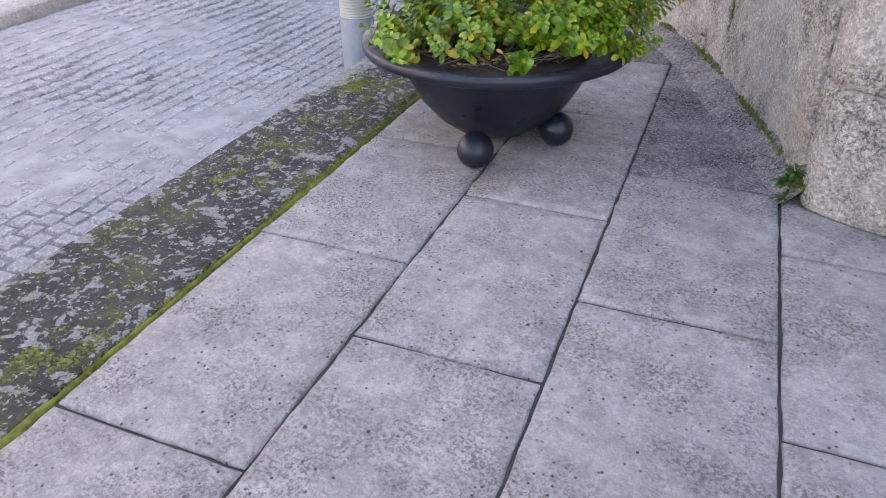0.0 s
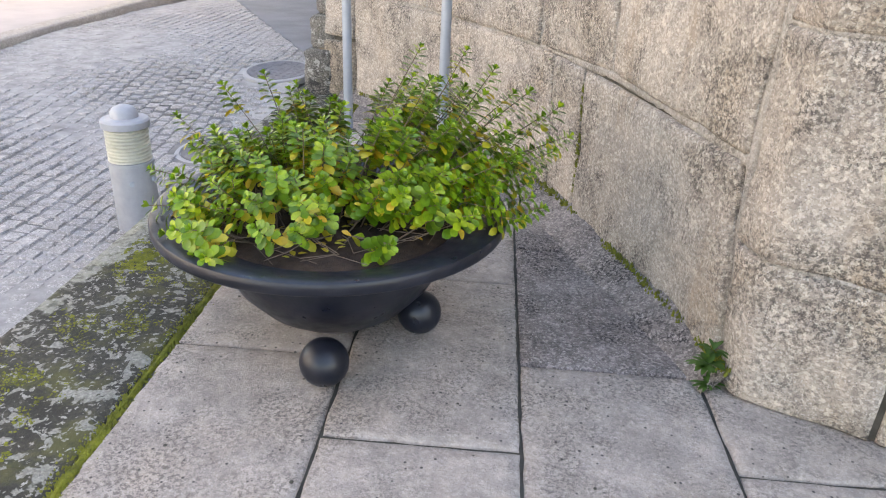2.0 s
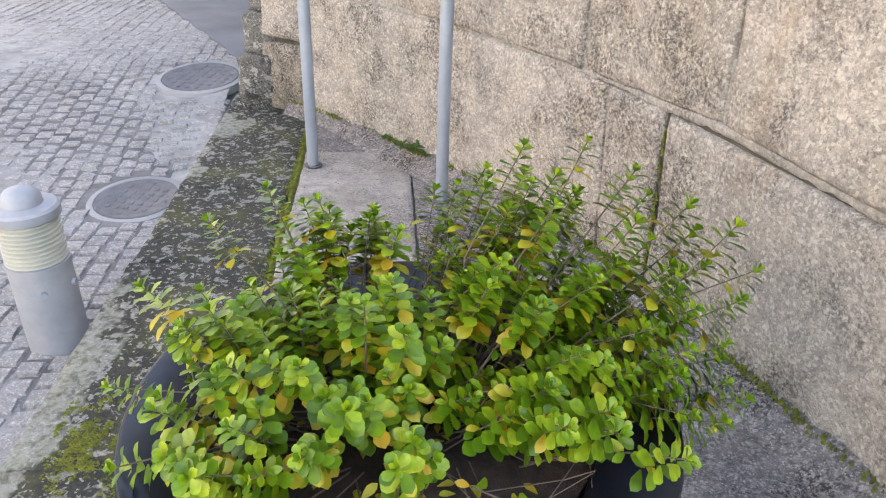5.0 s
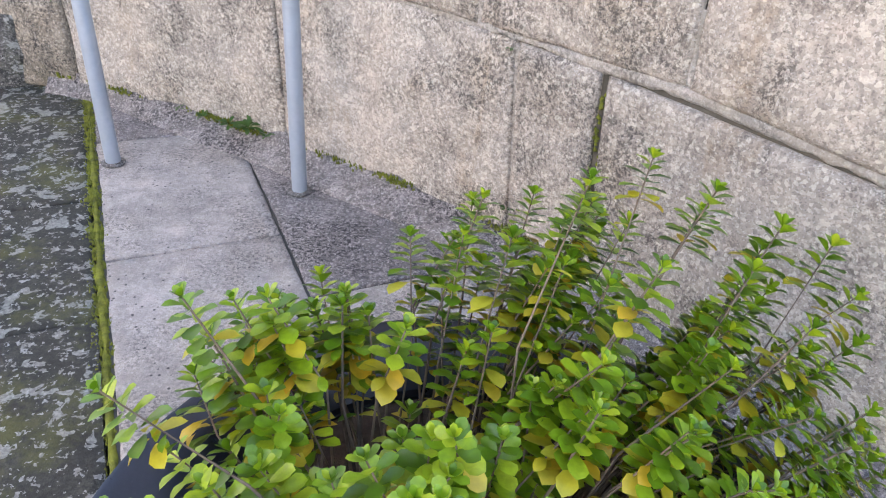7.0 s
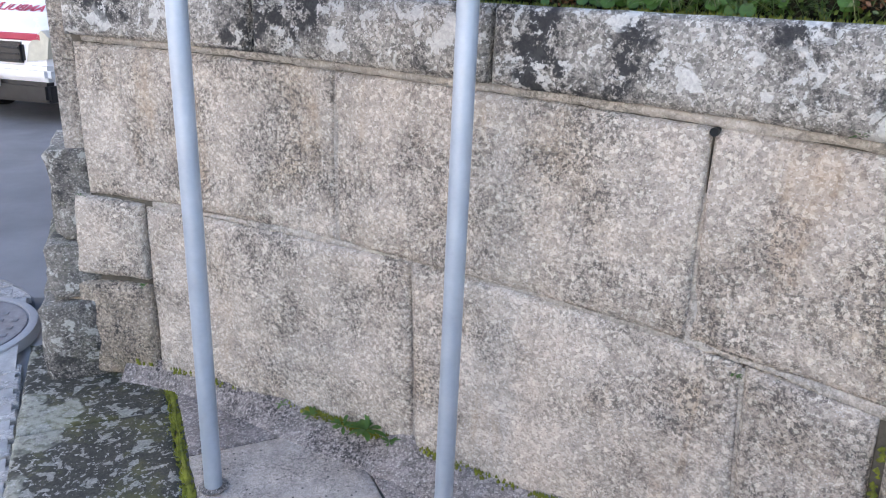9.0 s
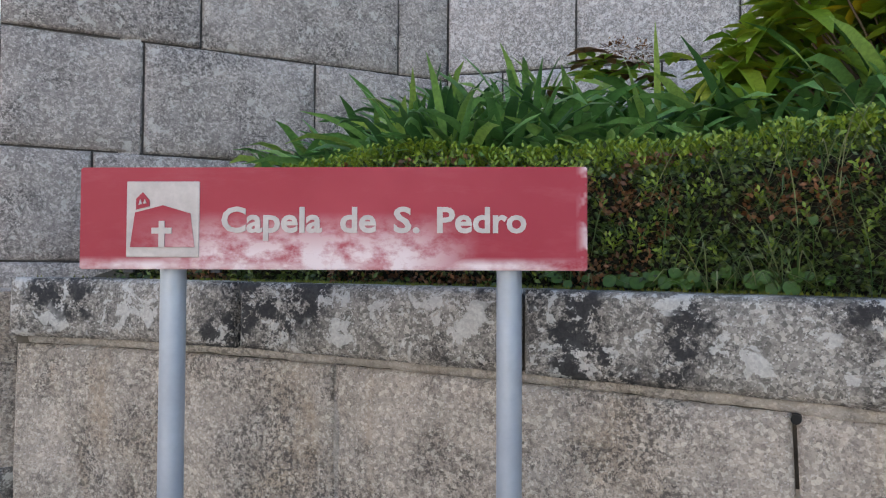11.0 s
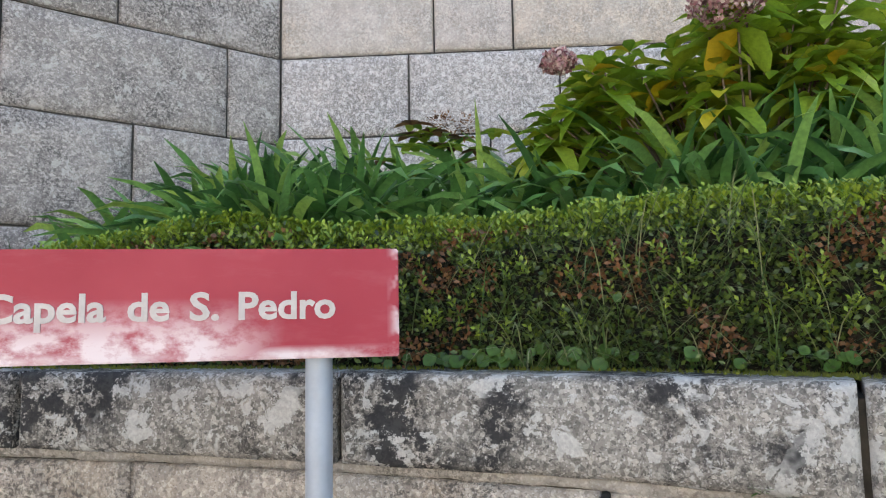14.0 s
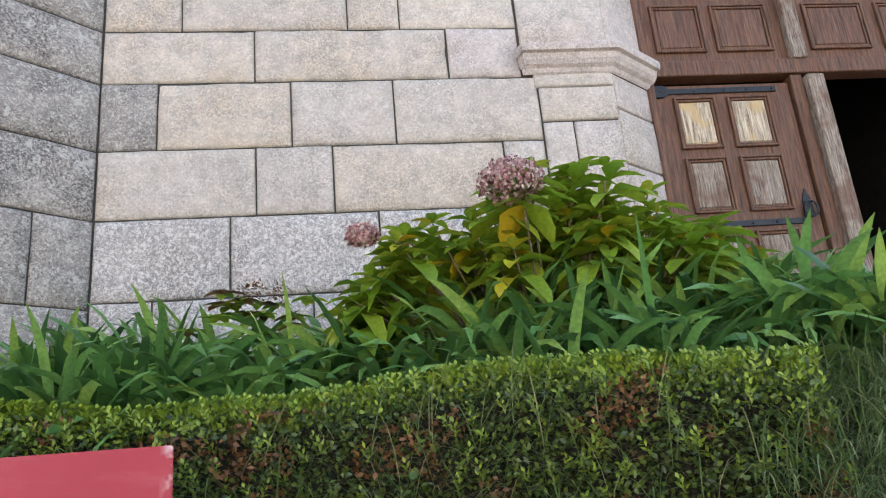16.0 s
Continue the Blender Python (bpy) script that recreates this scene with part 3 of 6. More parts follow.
# the pavement: its bed fills the joints
bm = bmesh.new()
quad = [uv(-3, 0.36, -0.011), uv(-3, 6.0, -0.011), uv(7.0, 6.0, -0.011), uv(7.0, 0.36, -0.011)]
top = [bm.verts.new(p) for p in quad]
low = [bm.verts.new(p - Vector((0, 0, 0.15))) for p in quad]
bm.faces.new(top)
for i in range(4):
    bm.faces.new((top[i], low[i], low[(i + 1) % 4], top[(i + 1) % 4]))
bmesh.ops.recalc_face_normals(bm, faces=bm.faces[:])
pavement = tagged(link("pavement", bm, M_JOINT), "narrow pavement of large grey granite slabs with dirty joints", "pavement", kind="structure")
COLUMNS = [
    (0.365, 0.97, [-1.6, -0.66, 0.30, 1.27, 2.233, 3.19, 4.17, 5.16, 6.13, 7.0]),
    (0.97, 1.557, [-2.0, -1.06, -0.1, 0.86, 1.82, 2.775, 3.80, 4.755, 5.75, 6.9]),
    (1.557, 2.16, [-1.6, -0.66, 0.30, 1.27, 2.233, 3.21, 4.15, 4.9, 5.9]),
    (2.16, 2.76, [-2.0, -1.06, -0.1, 0.86, 1.84, 2.755, 3.55]),
    (2.76, 3.4, [-2.0, -1.06, -0.1, 0.86, 1.84, 2.755]),
]
k = 0
for v0, v1, us in COLUMNS:
    for u0, u1 in zip(us, us[1:]):
        k += 1
        dirty = (v0 > 1.5 and u0 > 3.1) or u0 > 5.7 or (v0 > 0.9 and u0 > 4.7 and v0 < 1.5)
        link("slab", slab_mesh(u0, u1, v0, v1, 0.004 * noise.noise(Vector((k * 1.3, 0, 0))), 0.1, 0.0055, 0.007, k), M_SLAB_DARK if dirty else M_SLAB, pavement)

# wide lichen-covered kerb stones
kerb = tagged(empty("kerb", "wide granite kerb stones covered with lichen and moss", "kerb"), kind="structure")
cuts = [-2.2, -1.0, 0.15, 1.3, 2.55, 3.7, 4.85, 5.62, 6.5, 7.32]
for i, (u0, u1) in enumerate(zip(cuts, cuts[1:])):
    link("kerb_stone", slab_mesh(u0, u1, -0.238, 0.335, -0.004, 0.40, 0.004 if u0 > 4.8 else 0.0005, 0.012 if u0 > 4.8 else 0.002, 50), M_KERB, kerb)

# moss in the joint between kerb and slabs: a soft ribbon with cushions on it
bm = bmesh.new()
rows = []
for i in range(420):
    u = -1.2 + i * 7.95 / 419
    hw = max(0.002, 0.009 + 0.016 * noise.noise(Vector((u * 2.3, 1, 8))) + 0.010 * noise.noise(Vector((u * 19, 4, 8))))
    off = 0.006 * noise.noise(Vector((u * 6, 9, 1)))
    rows.append([bm.verts.new(uv(u, 0.35 + off + hw * f, z)) for f, z in ((-1.2, -0.014), (-0.8, -0.004), (0.0, -0.001), (0.8, -0.003), (1.2, -0.014))])
for p, q in zip(rows, rows[1:]):
    for i in range(4):
        bm.faces.new((p[i], p[i + 1], q[i + 1], q[i]))
bmesh.ops.recalc_face_normals(bm, faces=bm.faces[:])
for i in range(9000):
    u = rng.uniform(-1.0, 6.75)
    dens = min(1.0, max(0.0, 0.45 + 0.9 * noise.noise(Vector((u * 1.3, 3, 0))) + 0.5 * noise.noise(Vector((u * 7, 3, 0)))))
    if rng.random() > dens + 0.06:
        continue
    v = 0.345 + rng.gauss(0, 0.008 + 0.014 * dens)
    r = rng.uniform(0.003, 0.008) * (0.6 + dens)
    base = uv(u, v, 0.0)
    vs = [bm.verts.new(base + Vector((math.cos(t) * r, math.sin(t) * r, -0.012))) for t in (0, 1.26, 2.51, 3.77, 5.03)]
    tip = bm.verts.new(base + Vector((rng.uniform(-0.3, 0.3) * r, rng.uniform(-0.3, 0.3) * r, r * rng.uniform(0.0, 0.5))))
    for j in range(5):
        bm.faces.new((vs[j], vs[(j + 1) % 5], tip))
tagged(smooth(link("moss_line", bm, M_MOSS), 80), "yellow-green moss growing along the joint of the kerb", "moss", kind="stuff")

# thin moss on the coping at the hedge foot
bm = bmesh.new()
for s0, spread, out0, n in ((3.42, 0.10, -0.13, 700), (3.05, 0.10, -0.16, 260), (1.3, 0.4, -0.17, 500), (2.4, 0.5, -0.185, 500)):
    for i in range(n):
        r = rng.uniform(0.003, 0.008)
        s_ = s0 + rng.gauss(0, spread)
        base = wall_at(s_, out0 + rng.gauss(0, 0.02), 1.674 - 0.012 * min(s_, 3.2) + 0.004)
        vs = [bm.verts.new(base + Vector((math.cos(t) * r, math.sin(t) * r, -0.012))) for t in (0, 1.26, 2.51, 3.77, 5.03)]
        tip = bm.verts.new(base + Vector((0, 0, r * rng.uniform(0.3, 0.9))))
        for j in range(5):
            bm.faces.new((vs[j], vs[(j + 1) % 5], tip))
tagged(smooth(link("moss_coping", bm, M_MOSS), 80), "bright moss on top of the coping stones", "moss", kind="stuff")

# flat patches of moss on the kerb
bm = bmesh.new()
for cu, cv, ru, rv in ((3.3, 0.08, 0.42, 0.18), (2.75, 0.02, 0.34, 0.15), (3.75, 0.05, 0.25, 0.14), (1.5, 0.2, 0.3, 0.10), (3.0, -0.05, 0.5, 0.13), (3.5, 0.2, 0.5, 0.12), (3.9, -0.05, 0.3, 0.1), (1.9, -0.08, 0.35, 0.12), (1.2, 0.0, 0.3, 0.14)):
    for i in range(1500):
        q, t = rng.random() ** 0.5, rng.uniform(0, 6.28)
        u, v = cu + ru * q * math.cos(t), cv + rv * q * math.sin(t)
        if noise.noise(Vector((u * 9, v * 9, 2))) + 0.5 * noise.noise(Vector((u * 30, v * 30, 4))) < 0.10 or v > 0.335:
            continue
        r = rng.uniform(0.003, 0.009)
        base = uv(u, v, -0.003)
        vs = [bm.verts.new(base + Vector((math.cos(t) * r, math.sin(t) * r, -0.004))) for t in (0, 1.26, 2.51, 3.77, 5.03)]
        tip = bm.verts.new(base + Vector((0, 0, r * rng.uniform(0.2, 0.5))))
        for j in range(5):
            bm.faces.new((vs[j], vs[(j + 1) % 5], tip))
tagged(smooth(link("moss_patch", bm, M_MOSS), 80), "low cushions of green moss on the kerb stones", "moss", kind="stuff")

# ---- garden wall ----
wall_garden = tagged(link("wall_garden", core(wall_at, 0.2, 8.0, -0.1, 1.60, -0.028, 0.22, 150), M_OLD_MORTAR), "curved retaining wall of large warm granite blocks with grey mortar", "wall", kind="structure")
BLOCKS = [
    # the lower course
    [(0.47, 0.0), (1.735, 0.0), (1.70, 0.80), (0.46, 0.805)],
    [(1.735, 0.0), (2.865, 0.0), (2.79, 0.76), (1.70, 0.80)],
    [(2.865, 0.0), (3.175, 0.0), (3.125, 0.755), (2.79, 0.76)],
    [(3.195, 0.0), (4.52, 0.0), (4.39, 0.72), (3.145, 0.755)],
    # the upper course
    [(0.20, 0.83), (1.387, 0.81), (1.38, 1.42), (0.20, 1.45)],
    [(1.387, 0.81), (2.63, 0.77), (2.612, 1.375), (1.38, 1.42)],
    [(2.63, 0.77), (3.40, 0.785), (3.365, 1.362), (2.612, 1.375)],
    [(3.40, 0.785), (4.40, 0.735), (4.445, 1.36), (3.365, 1.362)],
    # beyond the corner
    [(4.535, 0.0), (5.04, 0.0), (5.04, 0.475), (4.465, 0.485)],
    [(4.455, 0.485), (5.31, 0.473), (5.31, 1.137), (4.455, 1.147)],
    [(4.455, 1.15), (5.35, 1.14), (5.35, 1.362), (4.48, 1.362)],
    [(5.05, 0.0), (6.0, 0.0), (6.0, 0.46), (5.05, 0.46)],
    [(5.32, 0.48), (6.3, 0.48), (6.3, 1.12), (5.32, 1.12)],
    [(5.37, 1.14), (6.6, 1.14), (6.6, 1.395), (5.37, 1.395)],
    [(6.02, 0.0), (7.9, 0.0), (7.9, 0.46), (6.02, 0.46)],
    [(6.32, 0.48), (7.9, 0.48), (7.9, 1.395), (6.62, 1.395)],
    # the stepped end beside the street
    [(0.11, 0.47), (0.46, 0.475), (0.455, 0.815), (0.14, 0.83)],
    [(0.03, 0.0), (0.465, 0.0), (0.46, 0.455), (0.05, 0.44)],
]
for i, c in enumerate(BLOCKS):
    proud = 0.004 * math.sin(i * 2.7) if i < 16 else 0.015
    link("stone_block", stone(wall_at, c, depth=0.2, proud=proud, gap=0.005, rough=0.013, cell=0.045, edge=0.013, seed=i * 3.1 + 1), M_WALL if i < 17 else M_WALL_END, wall_garden)
def coping_foot(s):
    return float(np.interp(s, [0.19, 1.07, 1.96, 2.7, 3.3], [1.465, 1.447, 1.414, 1.388, 1.378]))


COPING = [0.19, 1.05, 1.96, 3.15, 4.30, 5.3, 6.4, 7.9]
for i, (s0, s1) in enumerate(zip(COPING, COPING[1:])):
    b0, b1 = coping_foot(s0), coping_foot(s1)
    t0, t1 = 1.68 - 0.012 * min(s0, 3.2), 1.68 - 0.012 * min(s1, 3.2)
    link("coping_stone", stone(wall_at, [(s0, b0), (s1, b1), (s1, t1), (s0, t0)], depth=0.27, proud=0.022, gap=0.008, rough=0.008, cell=0.07, edge=0.018, seed=80 + i * 2.3), M_COPING, wall_garden, "grey coping stone blotched with black and white lichen")

# weep hole under the coping: a solid plug, the hole's shade painted black
bm = bmesh.new()
tube(bm, [wall_at(2.618, 0.006, 1.362), wall_at(2.618, -0.1, 1.362)], 0.0115, 12)
link("weep_hole", bm, M_SHADE_BLACK, wall_garden, "round weep hole, a plug coloured black for its shade")

# smeared mortar along the bed joint
bm = bmesh.new()
rows = []
for i in range(260):
    s = 0.5 + i * (4.44 - 0.5) / 259
    zc = float(np.interp(s, [0.5, 1.2, 1.7, 2.4, 3.0, 3.4, 3.9, 4.36], [0.812, 0.81, 0.80, 0.775, 0.765, 0.778, 0.75, 0.725]))
    hw = max(0.004, 0.017 + 0.018 * noise.noise(Vector((s * 3, 0, 9))) + 0.010 * noise.noise(Vector((s * 23, 0, 3))))
    rows.append([bm.verts.new(wall_at(s, o, zc + z)) for o, z in ((-0.04, -hw * 1.25), (-0.019, -hw), (-0.0125, -0.4 * hw), (-0.012, 0.5 * hw), (-0.018, hw), (-0.04, hw * 1.25))])
for p, q in zip(rows, rows[1:]):
    for i in range(5):
        bm.faces.new((p[i], q[i], q[i + 1], p[i + 1]))
smooth(link("mortar_bed", bm, M_MORTAR, wall_garden, "smeared grey cement joint"), 80)

# cement bed under the coping
bm = bmesh.new()
rows = []
for i in range(240):
    s = 0.25 + i * 5.0 / 239
    zt = coping_foot(s) + 0.010
    zb = zt - 0.026 - 0.010 * noise.noise(Vector((s * 5, 2, 3))) - 0.006 * noise.noise(Vector((s * 19, 2, 3)))
    rows.append([bm.verts.new(wall_at(s, o, z)) for o, z in ((-0.04, zb - 0.01), (-0.017, zb), (-0.012, 0.5 * (zb + zt)), (-0.012, zt), (-0.04, zt + 0.005))])
for p, q in zip(rows, rows[1:]):
    for i in range(4):
        bm.faces.new((p[i], q[i], q[i + 1], p[i + 1]))
bmesh.ops.recalc_face_normals(bm, faces=bm.faces[:])
smooth(link("mortar_bed", bm, M_MORTAR, wall_garden, "beige cement bed under the coping"), 80)

# thin pointing of the bed joints beyond the corner
for s0, z0, s1, z1 in ((4.47, 0.485, 5.04, 0.474), (4.46, 1.149, 5.35, 1.139)):
    bm = bmesh.new()
    rows = []
    for i in range(40):
        s = s0 + (s1 - s0) * i / 39
        hw = max(0.003, 0.009 + 0.006 * noise.noise(Vector((s * 8, 5, 2))))
        zc = z0 + (z1 - z0) * i / 39
        rows.append([bm.verts.new(wall_at(s, o, zc + z)) for o, z in ((-0.04, -hw * 1.3), (-0.018, -hw), (-0.013, 0.0), (-0.018, hw), (-0.04, hw * 1.3))])
    for p, q in zip(rows, rows[1:]):
        for i in range(4):
            bm.faces.new((p[i], q[i], q[i + 1], p[i + 1]))
    bmesh.ops.recalc_face_normals(bm, faces=bm.faces[:])
    smooth(link("mortar_bed", bm, M_MORTAR, wall_garden, "thin grey cement joint"), 80)

# cement pointing of some upright joints
for s0, z0, s1, z1, wdt in ((1.387, 0.82, 1.38, 1.41, 0.013), (1.735, 0.05, 1.702, 0.79, 0.014), (2.86, 0.05, 2.79, 0.75, 0.010), (2.63, 0.78, 2.613, 1.20, 0.024), (3.40, 0.80, 3.385, 1.0, 0.012), (4.425, 0.70, 4.452, 1.36, 0.026), (4.42, 0.74, 4.525, 0.08, 0.024)):
    bm = bmesh.new()
    rows = []
    for i in range(40):
        f = i / 39
        s, z = s0 + (s1 - s0) * f, z0 + (z1 - z0) * f
        hw = wdt * (1 + 0.5 * noise.noise(Vector((z * 9, s, 2))))
        rows.append([bm.verts.new(wall_at(s + x, o, z)) for x, o in ((-hw * 1.3, -0.04), (-hw, -0.018), (0, -0.011), (hw, -0.017), (hw * 1.3, -0.04))])
    for p, q in zip(rows, rows[1:]):
        for i in range(4):
            bm.faces.new((p[i], p[i + 1], q[i + 1], q[i]))
    bmesh.ops.recalc_face_normals(bm, faces=bm.faces[:])
    smooth(link("mortar_joint", bm, M_MORTAR, wall_garden, "smeared grey cement joint"), 80)
# moss in the open joint
bm = bmesh.new()
for i in range(70):
    z = rng.uniform(0.12, 0.72)
    base = wall_at(3.185 - 0.06 * z + rng.gauss(0, 0.006), -0.012 + rng.uniform(-0.006, 0.006), z)
    r = rng.uniform(0.004, 0.010)
    vs = [bm.verts.new(base + Vector((math.cos(t) * r, math.sin(t) * r, -r))) for t in (0, 1.26, 2.51, 3.77, 5.03)]
    tip = bm.verts.new(base + Vector((-0.7 * r, -0.7 * r, r)))
    for j in range(5):
        bm.faces.new((vs[j], vs[(j + 1) % 5], tip))
tagged(smooth(link("moss_joint", bm, M_MOSS), 80), "moss in an open joint of the wall", "moss", kind="stuff")

# cement fillet between slabs and wall, with moss and dirt along its top
bm = bmesh.new()
rows = []
for i in range(160):
    s = 0.30 + i * (4.62 - 0.30) / 159
    w = float(np.interp(s, [0.3, 0.7, 1.3, 2.3, 3.5, 4.62], [0.05, 0.07, 0.13, 0.17, 0.17, 0.09])) + 0.02 * noise.noise(Vector((s * 2.2, 1, 4)))
    h = 0.10 + 0.02 * noise.noise(Vector((s * 5, 7, 1)))
    rows.append([bm.verts.new(wall_at(s, w * f, z)) for f, z in ((1.0, -0.01), (0.97, 0.004), (0.55, 0.028), (0.25, 0.055), (0.0, 0.8 * h), (-0.1, h))])
for p, q in zip(rows, rows[1:]):
    for i in range(5):
        bm.faces.new((p[i], p[i + 1], q[i + 1], q[i]))
bmesh.ops.recalc_face_normals(bm, faces=bm.faces[:])
tagged(smooth(link("trim_fillet", bm, M_SLAB_DARK), 80), "dark cement fillet where pavement meets wall", "fillet", kind="structure")
bm = bmesh.new()
for i in range(5000):
    s = rng.uniform(0.35, 4.62)
    if noise.noise(Vector((s * 2.5, 11, 0))) + 0.4 * noise.noise(Vector((s * 13, 11, 0))) < rng.uniform(-0.15, 0.55):
        continue
    r = rng.uniform(0.003, 0.008)
    base = wall_at(s, 0.008 + rng.gauss(0, 0.012), 0.082 + rng.uniform(-0.008, 0.012))
    vs = [bm.verts.new(base + Vector((math.cos(t) * r, math.sin(t) * r, -0.01))) for t in (0, 1.26, 2.51, 3.77, 5.03)]
    tip = bm.verts.new(base + Vector((0, 0, r)))
    for j in range(5):
        bm.faces.new((vs[j], vs[(j + 1) % 5], tip))
tagged(smooth(link("moss_wall_foot", bm, M_MOSS), 80), "moss growing along the foot of the wall", "moss", kind="stuff")

# ---- garden bed ----
bm = bmesh.new()
rows = []
for i in range(60):
    s = 0.2 + i * 7.5 / 59
    a = wall_at(s, -0.24, 1.60)
    b = a + Vector((0.62, 0.78, 0)) * 3.2
    rows.append([bm.verts.new(a.lerp(b, f) + Vector((0, 0, z))) for f, z in ((0, 0.02), (0.11, 0.12), (0.3, 0.42), (0.6, 0.60), (1, 0.62))])
for p, q in zip(rows, rows[1:]):
    for i in range(4):
        bm.faces.new((p[i], p[i + 1], q[i + 1], q[i]))
bmesh.ops.recalc_face_normals(bm, faces=bm.faces[:])
tagged(smooth(link("garden_bed", bm, M_EARTH), 80), "dark earth of the raised garden bed", "earth", kind="structure")

# ---- chapel ----
facade_at = straight((-0.03, 7.57), (0.8395, -0.5432))
wing_at = straight((-2.05, 7.22), (0.985, 0.171))
wall_facade = tagged(link("wall_facade", core(facade_at, -0.3, 2.875, 1.5, 6.3, -0.014, 0.6, 4), M_CHAPEL_JOINT), "chapel front wall of pale dressed granite blocks", "wall", kind="structure")
# unseen lengths of the front, added to keep the sun off the pavement
link("wall_filling", core(facade_at, 5.45, 11.0, -0.5, 6.3, 0.0, 0.8, 4), M_CHAPEL, wall_facade)
link("wall_filling", core(facade_at, 2.90, 5.45, 5.3, 6.3, -0.01, 0.6, 2), M_CHAPEL, wall_facade)
ZS = [1.9, 2.33, 2.73, 3.165, 3.555, 3.955, 4.285, 4.62, 5.0, 5.4, 5.8, 6.2]
JOINTS = [[0.5, 1.3, 2.0], [0.3, 1.1, 1.85], [0.685, 1.46, 2.05], [0.82, 1.23, 2.18], [0.30, 1.015, 1.585, 2.41], [0.82, 1.915, 2.315], [0.42, 1.35, 1.65, 2.295],
          [0.7, 1.5, 2.2], [0.35, 1.2, 1.95], [0.8, 1.6, 2.3], [0.4, 1.25, 2.0]]
k = 0
for z0, z1, js in zip(ZS, ZS[1:], JOINTS):
    end = 2.42 if z0 < 3.9 else 2.34
    edges = [0.0] + [j for j in js if j < end - 0.05] + [end]
    for s0, s1 in zip(edges, edges[1:]):
        k += 1
        slope = lambda s, z: z + 0.016 - 0.014 * s
        c = [(s0, slope(s0, z0)), (s1, slope(s1, z0)), (s1, slope(s1, z1)), (s0, slope(s0, z1))]
        link("stone_block", stone(facade_at, c, depth=0.12, gap=0.0045, rough=0.008, cell=0.07, edge=0.013, proud=0.003 * (k % 3), seed=200 + k), M_CHAPEL_LOW if z0 < 2.75 else M_WING if (z0 == 3.555 and s0 == 0.0) else M_CHAPEL, wall_facade)
wall_wing = tagged(link("wall_wing", core(wing_at, 0.0, 2.15, 1.3, 6.3, -0.016, 0.5, 4), M_CHAPEL_JOINT), "side wall of the chapel in grey lichened granite blocks", "wall", kind="structure")
WZ = [1.25, 1.73, 2.21, 2.715, 3.18, 3.57, 3.97, 4.30, 4.64, 5.0, 5.4, 5.8, 6.2]
WJ = [[0.9], [0.35, 1.2], [0.55, 1.33], [0.79, 1.77], [0.4, 1.25], [0.95], [0.5, 1.4], [0.8, 1.6], [0.45, 1.2], [0.9], [0.4, 1.3], [0.7, 1.5]]
for z0, z1, js in zip(WZ, WZ[1:], WJ):
    edges = [0.0] + js + [2.055]
    for s0, s1 in zip(edges, edges[1:]):
        k += 1
        link("stone_block", stone(wing_at, [(s0, z0), (s1, z0), (s1, z1), (s0, z1)], depth=0.12, gap=0.0045, rough=0.007, cell=0.09, edge=0.013, proud=0.003 * (k % 4), seed=300 + k), M_WING, wall_wing)
side_at = straight((-2.25, 15.5), (0.2, -8.28))
link("wall_return", core(side_at, 0.0, 8.2, -0.3, 6.3, -0.03, 0.5, 3), M_WING, wall_wing)
low_at = straight((-2.05, 7.16), (0.13, -0.47))
link("wall_return", core(low_at, 0.0, 0.46, -0.2, 1.62, -0.02, 0.3, 3), M_WALL, wall_wing)
# steps of rough stone against the wall's street end
for i, (a0, a1, z0, z1, o) in enumerate(((-0.05, 0.55, -0.1, 0.36, 0.16), (-0.02, 0.52, 0.36, 0.62, 0.11), (0.0, 0.5, 0.62, 1.02, 0.06))):
    link("end_stone", stone(low_at, [(a0, z0), (a1, z0), (a1, z1), (a0, z1)], depth=0.3, proud=o, gap=0.008, rough=0.016, cell=0.08, edge=0.03, seed=400 + i), M_END, wall_wing, "rough dark end stone")

# stone door jamb with its impost
jamb = tagged(empty("door_surround", "moulded pale granite jamb with a projecting impost", "door surround"), kind="structure")
for i, (s0, s1, z0, z1) in enumerate(((2.425, 2.60, 1.9, 3.64), (2.605, 2.875, 1.9, 2.7), (2.605, 2.875, 2.7, 3.64), (2.425, 2.875, 3.65, 3.86), (2.40, 2.875, 3.865, 3.95), (2.35, 2.875, 4.14, 5.3))):
    link("jamb_block", stone(facade_at, [(s0, z0), (s1, z0), (s1, z1), (s0, z1)], depth=0.2, proud=0.012, gap=0.003, rough=0.002, cell=0.15, edge=0.008, seed=500 + i), M_CHAPEL, jamb)
reveal_at = straight(facade_at(2.875, 0.0).xy, facade_at(3.195, -0.236).xy - facade_at(2.875, 0.0).xy)
for z0, z1 in ((1.9, 2.75), (2.755, 3.37), (3.375, 3.72), (3.725, 3.95), (4.13, 4.7), (4.705, 5.3)):
    k += 1
    link("reveal_block", stone(reveal_at, [(0.004, z0), (0.40, z0), (0.40, z1), (0.004, z1)], depth=0.16, proud=0.004, gap=0.003, rough=0.003, cell=0.10, edge=0.008, seed=520 + k), M_CHAPEL, jamb)
profile = [(0.0, 3.94), (0.012, 3.95), (0.02, 3.972), (0.045, 3.985), (0.062, 4.01), (0.07, 4.045), (0.095, 4.05), (0.10, 4.075), (0.097, 4.10), (0.08, 4.11), (0.0, 4.135)]
bm = bmesh.new()
rings = []
